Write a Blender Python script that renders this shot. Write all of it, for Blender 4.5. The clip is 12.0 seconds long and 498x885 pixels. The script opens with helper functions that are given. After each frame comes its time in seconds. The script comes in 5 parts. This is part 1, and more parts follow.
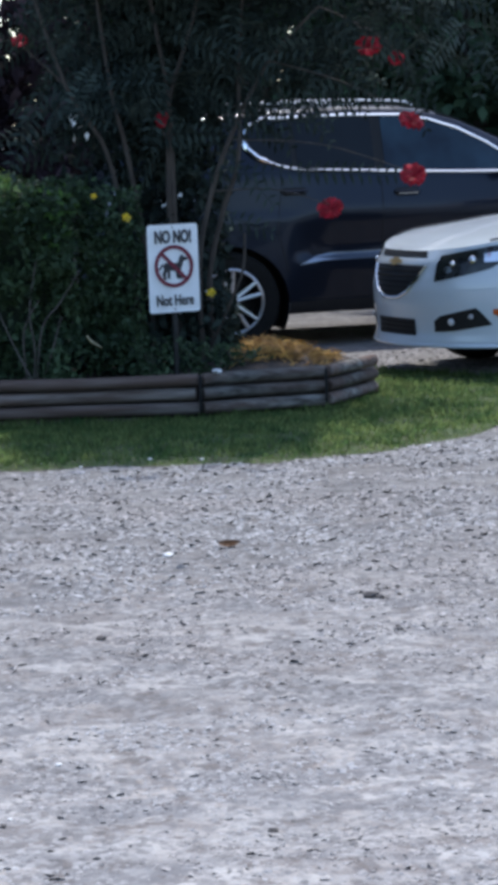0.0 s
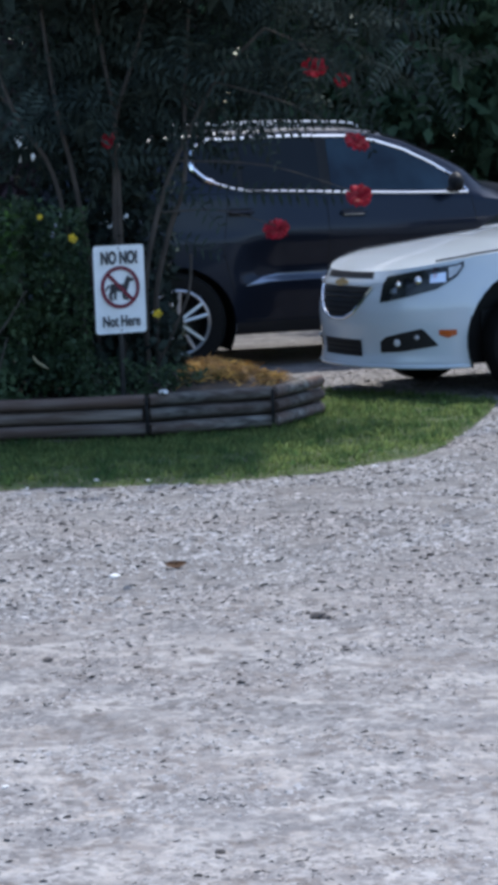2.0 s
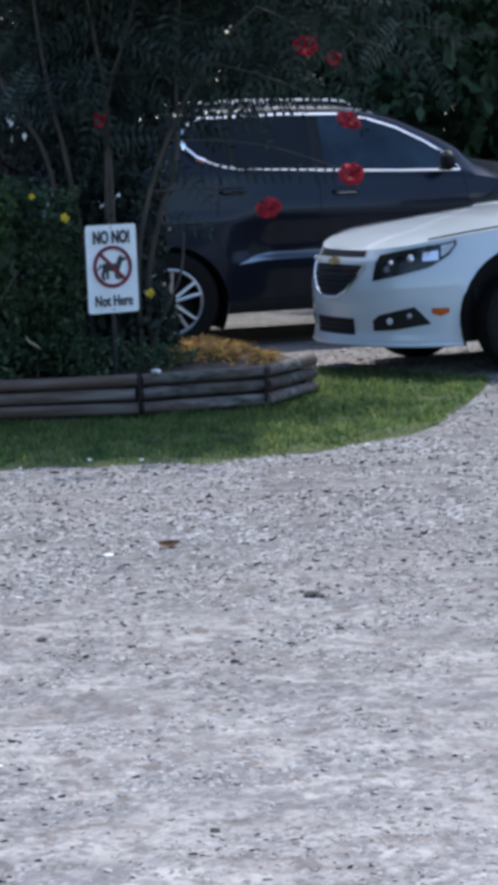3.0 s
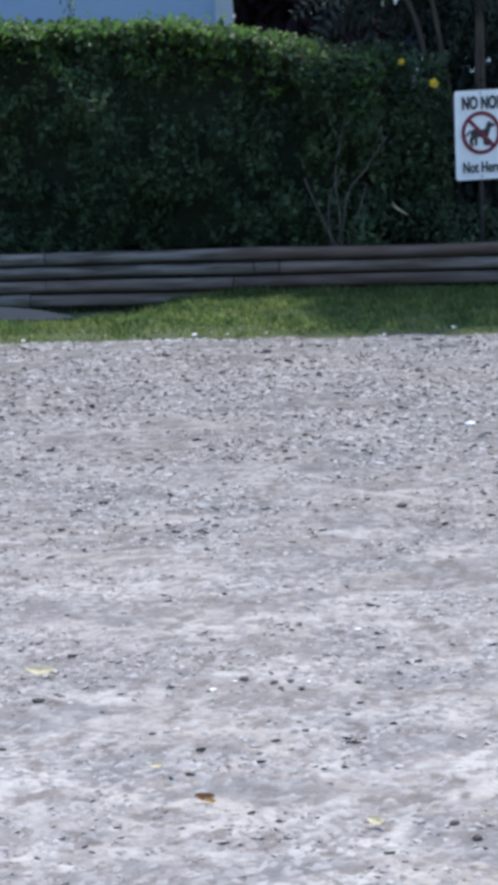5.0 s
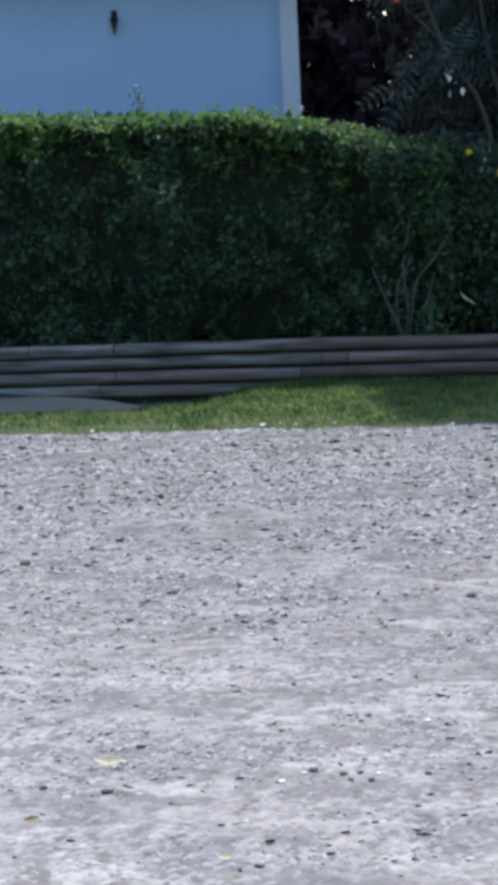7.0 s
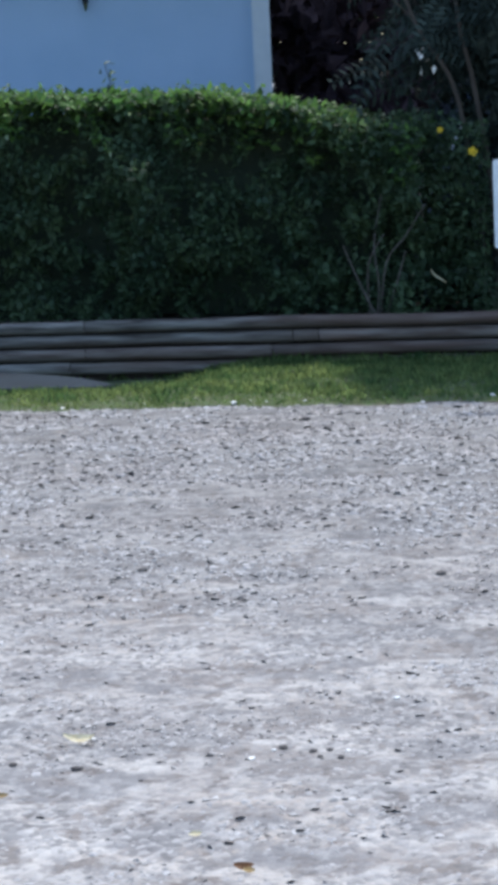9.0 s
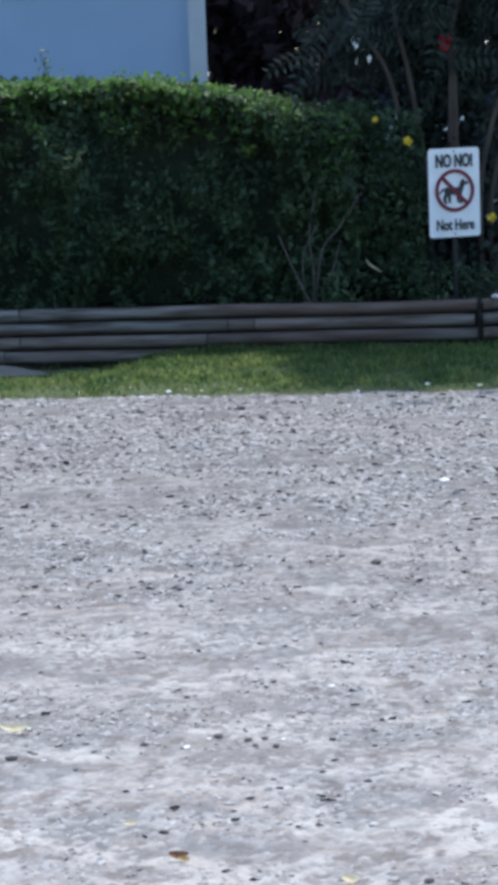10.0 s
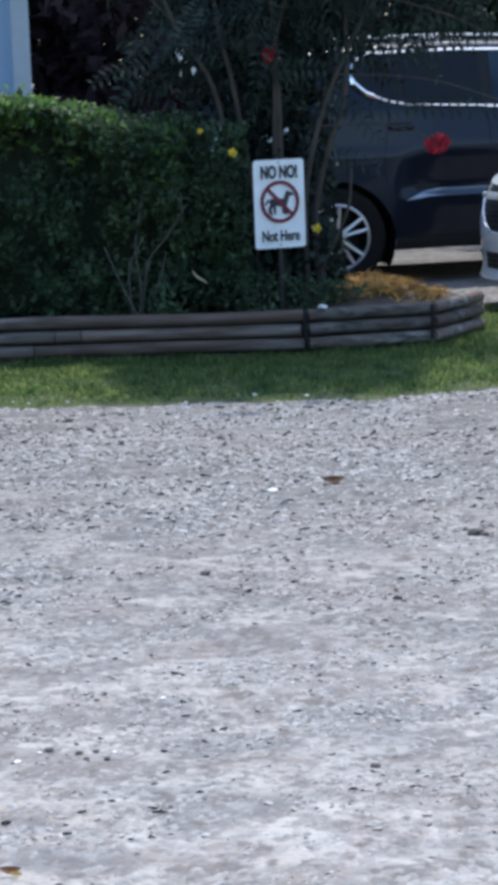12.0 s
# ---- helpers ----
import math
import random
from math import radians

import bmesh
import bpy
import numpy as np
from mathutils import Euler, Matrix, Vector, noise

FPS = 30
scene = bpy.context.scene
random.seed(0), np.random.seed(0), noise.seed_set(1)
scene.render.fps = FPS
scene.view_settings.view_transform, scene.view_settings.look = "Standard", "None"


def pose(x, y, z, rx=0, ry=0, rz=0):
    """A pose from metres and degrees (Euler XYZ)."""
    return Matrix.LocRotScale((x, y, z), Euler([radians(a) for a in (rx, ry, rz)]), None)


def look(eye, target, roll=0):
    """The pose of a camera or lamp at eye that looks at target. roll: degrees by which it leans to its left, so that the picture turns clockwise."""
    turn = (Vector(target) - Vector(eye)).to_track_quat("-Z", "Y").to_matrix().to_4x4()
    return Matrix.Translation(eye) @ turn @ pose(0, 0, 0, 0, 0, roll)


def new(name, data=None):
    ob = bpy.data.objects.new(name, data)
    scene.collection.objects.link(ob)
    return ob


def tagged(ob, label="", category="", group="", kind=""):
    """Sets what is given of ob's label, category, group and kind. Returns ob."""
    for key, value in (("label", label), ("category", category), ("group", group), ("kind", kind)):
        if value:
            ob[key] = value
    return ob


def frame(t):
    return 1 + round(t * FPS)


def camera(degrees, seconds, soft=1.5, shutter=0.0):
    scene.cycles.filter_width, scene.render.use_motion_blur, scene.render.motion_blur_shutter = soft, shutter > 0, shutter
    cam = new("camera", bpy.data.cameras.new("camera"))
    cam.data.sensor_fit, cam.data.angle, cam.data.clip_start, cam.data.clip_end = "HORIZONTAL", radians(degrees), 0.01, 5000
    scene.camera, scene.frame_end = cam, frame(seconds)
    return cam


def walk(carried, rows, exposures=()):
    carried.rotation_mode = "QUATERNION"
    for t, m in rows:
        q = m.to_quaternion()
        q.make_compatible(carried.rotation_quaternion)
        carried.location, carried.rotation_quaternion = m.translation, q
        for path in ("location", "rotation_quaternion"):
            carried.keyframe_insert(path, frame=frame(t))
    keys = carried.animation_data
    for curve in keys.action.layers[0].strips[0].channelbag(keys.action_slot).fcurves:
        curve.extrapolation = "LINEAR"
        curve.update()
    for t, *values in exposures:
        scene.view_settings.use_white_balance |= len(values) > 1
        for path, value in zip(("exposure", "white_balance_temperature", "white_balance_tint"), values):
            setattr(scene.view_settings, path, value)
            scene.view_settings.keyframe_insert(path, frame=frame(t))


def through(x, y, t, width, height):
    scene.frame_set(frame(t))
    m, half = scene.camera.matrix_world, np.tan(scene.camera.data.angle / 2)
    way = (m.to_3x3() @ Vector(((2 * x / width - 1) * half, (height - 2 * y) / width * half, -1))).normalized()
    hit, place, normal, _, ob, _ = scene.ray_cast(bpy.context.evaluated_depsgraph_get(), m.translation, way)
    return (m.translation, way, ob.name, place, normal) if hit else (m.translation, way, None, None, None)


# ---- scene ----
# The camera stands at one spot, held in the hand, and pans: seconds, yaw, pitch, roll.
cam = camera(11.71, 12.0, soft=5.8)
EYE = 1.6
ROWS = [
    (0.0, 1.598, -7.322, -2.15),
    (0.2, 1.085, -7.606, -2.06),
    (0.3, 0.895, -7.450, -2.02),
    (0.5, 0.465, -7.444, -1.95),
    (0.7, 0.179, -7.267, -1.95),
    (1.0, 0.200, -7.157, -1.97),
    (1.2, 0.469, -7.166, -2.00),
    (1.3, 0.537, -7.139, -2.01),
    (1.5, 0.748, -6.830, -2.04),
    (1.7, 0.673, -6.752, -2.05),
    (2.0, 0.310, -6.877, -2.08),
    (2.2, 0.141, -6.992, -2.13),
    (2.5, -0.000, -7.040, -2.20),
    (2.7, -0.022, -7.058, -2.18),
    (4.3, 6.574, -9.861, -2.32),
    (4.4, 7.544, -9.723, -2.21),
    (4.5, 8.310, -9.347, -2.39),
    (4.7, 8.385, -9.940, -2.21),
    (4.8, 8.624, -10.157, -2.26),
    (5.0, 8.928, -10.167, -2.34),
    (5.2, 9.740, -10.203, -2.21),
    (5.3, 10.663, -9.913, -2.34),
    (5.5, 10.623, -9.587, -2.58),
    (5.7, 10.702, -9.111, -2.54),
    (6.0, 10.783, -8.820, -2.50),
    (6.2, 10.949, -8.596, -2.48),
    (6.5, 10.783, -8.292, -2.46),
    (6.7, 10.500, -8.059, -2.68),
    (8.3, 10.439, -7.845, -2.72),
    (8.5, 10.387, -7.709, -2.58),
    (8.7, 10.282, -8.337, -2.53),
    (8.8, 9.934, -8.367, -2.51),
    (9.0, 9.792, -8.538, -2.47),
    (9.2, 8.458, -8.539, -2.43),
    (9.3, 8.299, -8.722, -2.41),
    (9.5, 8.593, -8.670, -2.38),
    (9.7, 8.482, -8.699, -2.32),
    (10.0, 8.258, -8.855, -2.21),
    (10.2, 8.313, -8.831, -2.13),
    (10.3, 8.165, -9.028, -2.09),
    (10.5, 7.300, -9.991, -1.99),
    (10.6, 7.620, -10.000, -2.20),
    (10.7, 7.891, -10.586, -2.20),
    (10.8, 8.175, -11.031, -2.20),
    (10.9, 8.709, -10.788, -2.41),
    (11.0, 7.647, -9.727, -2.33),
    (11.1, 6.738, -9.013, -2.20),
    (11.2, 6.168, -9.069, -2.20),
    (11.3, 5.851, -8.901, -2.20),
    (11.5, 5.136, -8.454, -2.13),
    (11.7, 4.205, -8.546, -2.14),
    (11.8, 4.133, -8.544, -2.15),
    (12.0, 4.149, -8.739, -2.17),
]
walk(cam, [(t, pose(0, 0, EYE, 90 + pitch, 0, yaw) @ pose(0, 0, 0, 0, 0, roll)) for t, yaw, pitch, roll in ROWS],
     exposures=[(0.0, 1.08, 6220, 10), (2.7, 1.08, 6220, 10), (4.3, 1.19, 6400, 10), (6.7, 1.19, 6380, 9), (8.3, 1.21, 6300, 7.5), (12.0, 1.21, 6300, 7.5)])

# ---- light: high sun behind the planting, open sky in front ----
SUN_AZ, SUN_EL = radians(6), radians(64)
world = bpy.data.worlds.new("sky")
scene.world = world
world.use_nodes = True
wn = world.node_tree
sky = wn.nodes.new("ShaderNodeTexSky")
sky.sky_type = "NISHITA"
sky.sun_disc = False
sky.sun_elevation, sky.sun_rotation = SUN_EL, SUN_AZ
wn.links.new(sky.outputs[0], wn.nodes["Background"].inputs[0])
wn.nodes["Background"].inputs[1].default_value = 0.15
sun = new("sun", bpy.data.lights.new("sun", "SUN"))
sun.data.energy, sun.data.angle, sun.data.color = 2.2, radians(1.5), (1.0, 0.95, 0.87)
sun_way = Vector((math.sin(SUN_AZ) * math.cos(SUN_EL), math.cos(SUN_AZ) * math.cos(SUN_EL), math.sin(SUN_EL)))
sun.matrix_world = look(sun_way * 50, (0, 0, 0))


# ---- materials ----
def material(name, c1, c2=None, scale=20, rough=0.7, metal=0.0, bump=0.0, bscale=None, c3=None, scale3=3, mix3=0.5,
             stretch=(1, 1, 1), per_object=0.0, coat=0.0, spec=0.5, sheen=0.0, island=0.0):
    """Two colours mixed by fine noise, a third by broad noise, relief from the fine one."""
    m = bpy.data.materials.new(name)
    m.use_nodes = True
    nt = m.node_tree
    n, link = nt.nodes, nt.links.new
    b = n["Principled BSDF"]
    b.inputs["Roughness"].default_value = rough
    b.inputs["Metallic"].default_value = metal
    b.inputs["Coat Weight"].default_value = coat
    b.inputs["Coat Roughness"].default_value = 0.05
    b.inputs["Specular IOR Level"].default_value = spec
    b.inputs["Sheen Weight"].default_value = sheen
    co = n.new("ShaderNodeTexCoord")
    mp = n.new("ShaderNodeMapping")
    mp.inputs["Scale"].default_value = stretch
    link(co.outputs["Object"], mp.inputs[0])
    tx = n.new("ShaderNodeTexNoise")
    tx.inputs["Scale"].default_value = scale
    tx.inputs["Detail"].default_value = 5
    link(mp.outputs[0], tx.inputs["Vector"])
    mix = n.new("ShaderNodeMix")
    mix.data_type = "RGBA"
    mix.inputs[6].default_value = (*c1, 1)
    mix.inputs[7].default_value = (*(c2 or c1), 1)
    ramp = n.new("ShaderNodeMapRange")
    ramp.inputs[1].default_value, ramp.inputs[2].default_value = 0.35, 0.65
    link(tx.outputs["Fac"], ramp.inputs[0])
    link(ramp.outputs[0], mix.inputs[0])
    out = mix.outputs[2]
    if c3:
        t3 = n.new("ShaderNodeTexNoise")
        t3.inputs["Scale"].default_value = scale3
        t3.inputs["Detail"].default_value = 4
        link(mp.outputs[0], t3.inputs["Vector"])
        r3 = n.new("ShaderNodeMapRange")
        r3.inputs[1].default_value, r3.inputs[2].default_value, r3.inputs[4].default_value = 0.42, 0.62, mix3
        link(t3.outputs["Fac"], r3.inputs[0])
        m3 = n.new("ShaderNodeMix")
        m3.data_type = "RGBA"
        link(r3.outputs[0], m3.inputs[0])
        link(out, m3.inputs[6])
        m3.inputs[7].default_value = (*c3, 1)
        out = m3.outputs[2]
    for amount, kind, sock in ((per_object, "ShaderNodeObjectInfo", "Random"), (island, "ShaderNodeNewGeometry", "Random Per Island")):
        if amount:
            info = n.new(kind)
            rr = n.new("ShaderNodeMapRange")
            rr.inputs[3].default_value, rr.inputs[4].default_value = 1 - amount, 1 + amount
            link(info.outputs[sock], rr.inputs[0])
            hs = n.new("ShaderNodeHueSaturation")
            link(rr.outputs[0], hs.inputs["Value"])
            link(out, hs.inputs["Color"])
            out = hs.outputs[0]
    link(out, b.inputs["Base Color"])
    if bump:
        bp = n.new("ShaderNodeBump")
        bp.inputs["Strength"].default_value = 1.0
        bp.inputs["Distance"].default_value = bump
        if bscale:
            t2 = n.new("ShaderNodeTexNoise")
            t2.inputs["Scale"].default_value = bscale
            link(mp.outputs[0], t2.inputs["Vector"])
            link(t2.outputs["Fac"], bp.inputs["Height"])
        else:
            link(tx.outputs["Fac"], bp.inputs["Height"])
        link(bp.outputs[0], b.inputs["Normal"])
    return m


def leafy(name, c1, c2, scale=3, through=0.25, rough=0.5, island=0.45, spec=0.3):
    m = material(name, c1, c2, scale=scale, rough=rough, island=island, spec=spec)
    nt = m.node_tree
    b = nt.nodes["Principled BSDF"]
    tr = nt.nodes.new("ShaderNodeBsdfTranslucent")
    col = b.inputs["Base Color"].links[0].from_socket
    nt.links.new(col, tr.inputs[0])
    mx = nt.nodes.new("ShaderNodeMixShader")
    mx.inputs[0].default_value = through
    nt.links.new(b.outputs[0], mx.inputs[1])
    nt.links.new(tr.outputs[0], mx.inputs[2])
    nt.links.new(mx.outputs[0], nt.nodes["Material Output"].inputs[0])
    return m


def gravel_material():
    """Crushed grey stone pressed into pale dust: stony and dusty patches, beige stains, single stones."""
    m = bpy.data.materials.new("gravel_bed")
    m.use_nodes = True
    nt = m.node_tree
    n, link = nt.nodes, nt.links.new
    b = n["Principled BSDF"]
    b.inputs["Roughness"].default_value = 0.95
    b.inputs["Specular IOR Level"].default_value = 0.15
    co = n.new("ShaderNodeTexCoord")

    def mapped(scale):
        mp = n.new("ShaderNodeMapping")
        mp.inputs["Scale"].default_value = scale
        link(co.outputs["Object"], mp.inputs[0])
        return mp.outputs[0]

    def patches(sc, lo, hi, amount, detail=5, scale=(1, 1, 1)):
        t = n.new("ShaderNodeTexNoise")
        t.inputs["Scale"].default_value = sc
        t.inputs["Detail"].default_value = detail
        t.inputs["Roughness"].default_value = 0.6
        link(mapped(scale), t.inputs["Vector"])
        r = n.new("ShaderNodeMapRange")
        r.inputs[1].default_value, r.inputs[2].default_value, r.inputs[4].default_value = lo, hi, amount
        link(t.outputs["Fac"], r.inputs[0])
        return r.outputs[0]

    def mix(fac, a, c):
        x = n.new("ShaderNodeMix")
        x.data_type = "RGBA"
        link(fac, x.inputs[0])
        for sock, val in ((x.inputs[6], a), (x.inputs[7], c)):
            if isinstance(val, tuple):
                sock.default_value = (*val, 1)
            else:
                link(val, sock)
        return x.outputs[2]

    def maths(op, a, c):
        x = n.new("ShaderNodeMath")
        x.operation = op
        for sock, val in ((x.inputs[0], a), (x.inputs[1], c)):
            if isinstance(val, (int, float)):
                sock.default_value = val
            else:
                link(val, sock)
        return x.outputs[0]

    def stones(sc, dark, light):
        v = n.new("ShaderNodeTexVoronoi")
        v.voronoi_dimensions = "2D"
        v.inputs["Scale"].default_value = sc
        link(mapped((1, 0.7, 1)), v.inputs["Vector"])
        sep = n.new("ShaderNodeSeparateColor")
        link(v.outputs["Color"], sep.inputs[0])
        return mix(sep.outputs[0], dark, light), sep.outputs[1], v.outputs["Distance"]

    dust = mix(patches(0.8, 0.42, 0.60, 0.85), (0.29, 0.275, 0.265), (0.295, 0.258, 0.228))
    dust = mix(patches(2.7, 0.46, 0.56, 0.95, 6), dust, (0.375, 0.358, 0.342))
    dust = mix(patches(6.0, 0.50, 0.57, 0.80, 6), dust, (0.205, 0.185, 0.176))
    dust = mix(patches(3.6, 0.50, 0.55, 0.90, 7, (0.7, 1, 1)), dust, (0.155, 0.151, 0.155))
    dust = mix(patches(2.0, 0.48, 0.58, 0.65, 5, (0.25, 1, 1)), dust, (0.36, 0.34, 0.322))
    dust = mix(patches(3.4, 0.53, 0.60, 0.70, 6, (0.45, 1, 1)), dust, (0.185, 0.165, 0.155))
    dust = mix(patches(9.0, 0.54, 0.59, 0.85, 6), dust, (0.135, 0.118, 0.110))
    dust = mix(patches(17.0, 0.51, 0.58, 0.65, 4), dust, (0.165, 0.157, 0.158))
    dust = mix(patches(13.0, 0.52, 0.62, 0.38, 5), dust, (0.40, 0.39, 0.38))
    small, pick, gap = stones(58, (0.09, 0.087, 0.09), (0.36, 0.352, 0.35))
    large, pick2, _ = stones(30, (0.11, 0.105, 0.105), (0.38, 0.37, 0.365))
    stony = patches(2.3, 0.44, 0.58, 1.0, 6)
    share = maths("ADD", maths("MULTIPLY", stony, 0.45), 0.20)
    base = mix(maths("MULTIPLY", maths("GREATER_THAN", maths("ADD", pick, maths("MULTIPLY", stony, 0.25)), 0.55), share), dust, small)
    base = mix(maths("MULTIPLY", maths("GREATER_THAN", pick2, 0.90), 0.35), base, large)
    # loose grey stone towards the grass, worn to pale dust along the drive nearer by
    hs = n.new("ShaderNodeHueSaturation")
    hs.inputs["Value"].default_value = 0.62
    hs.inputs["Saturation"].default_value = 0.8
    link(base, hs.inputs["Color"])
    sep = n.new("ShaderNodeSeparateXYZ")
    link(co.outputs["Object"], sep.inputs[0])
    wob = n.new("ShaderNodeTexNoise")
    wob.inputs["Scale"].default_value = 0.7
    wob.inputs["Detail"].default_value = 5
    link(co.outputs["Object"], wob.inputs["Vector"])
    along = maths("ADD", maths("MULTIPLY", wob.outputs["Fac"], 5.0), sep.outputs["Y"])
    worn = n.new("ShaderNodeMapRange")
    worn.inputs[1].default_value, worn.inputs[2].default_value, worn.inputs[3].default_value, worn.inputs[4].default_value = 7.5, 12.5, 1.0, 0.0
    link(along, worn.inputs[0])
    link(mix(worn.outputs[0], hs.outputs[0], base), b.inputs["Base Color"])
    bp = n.new("ShaderNodeBump")
    bp.inputs["Strength"].default_value = 0.5
    bp.inputs["Distance"].default_value = 0.008
    link(maths("MULTIPLY", gap, -1.0), bp.inputs["Height"])
    link(bp.outputs[0], b.inputs["Normal"])
    return m


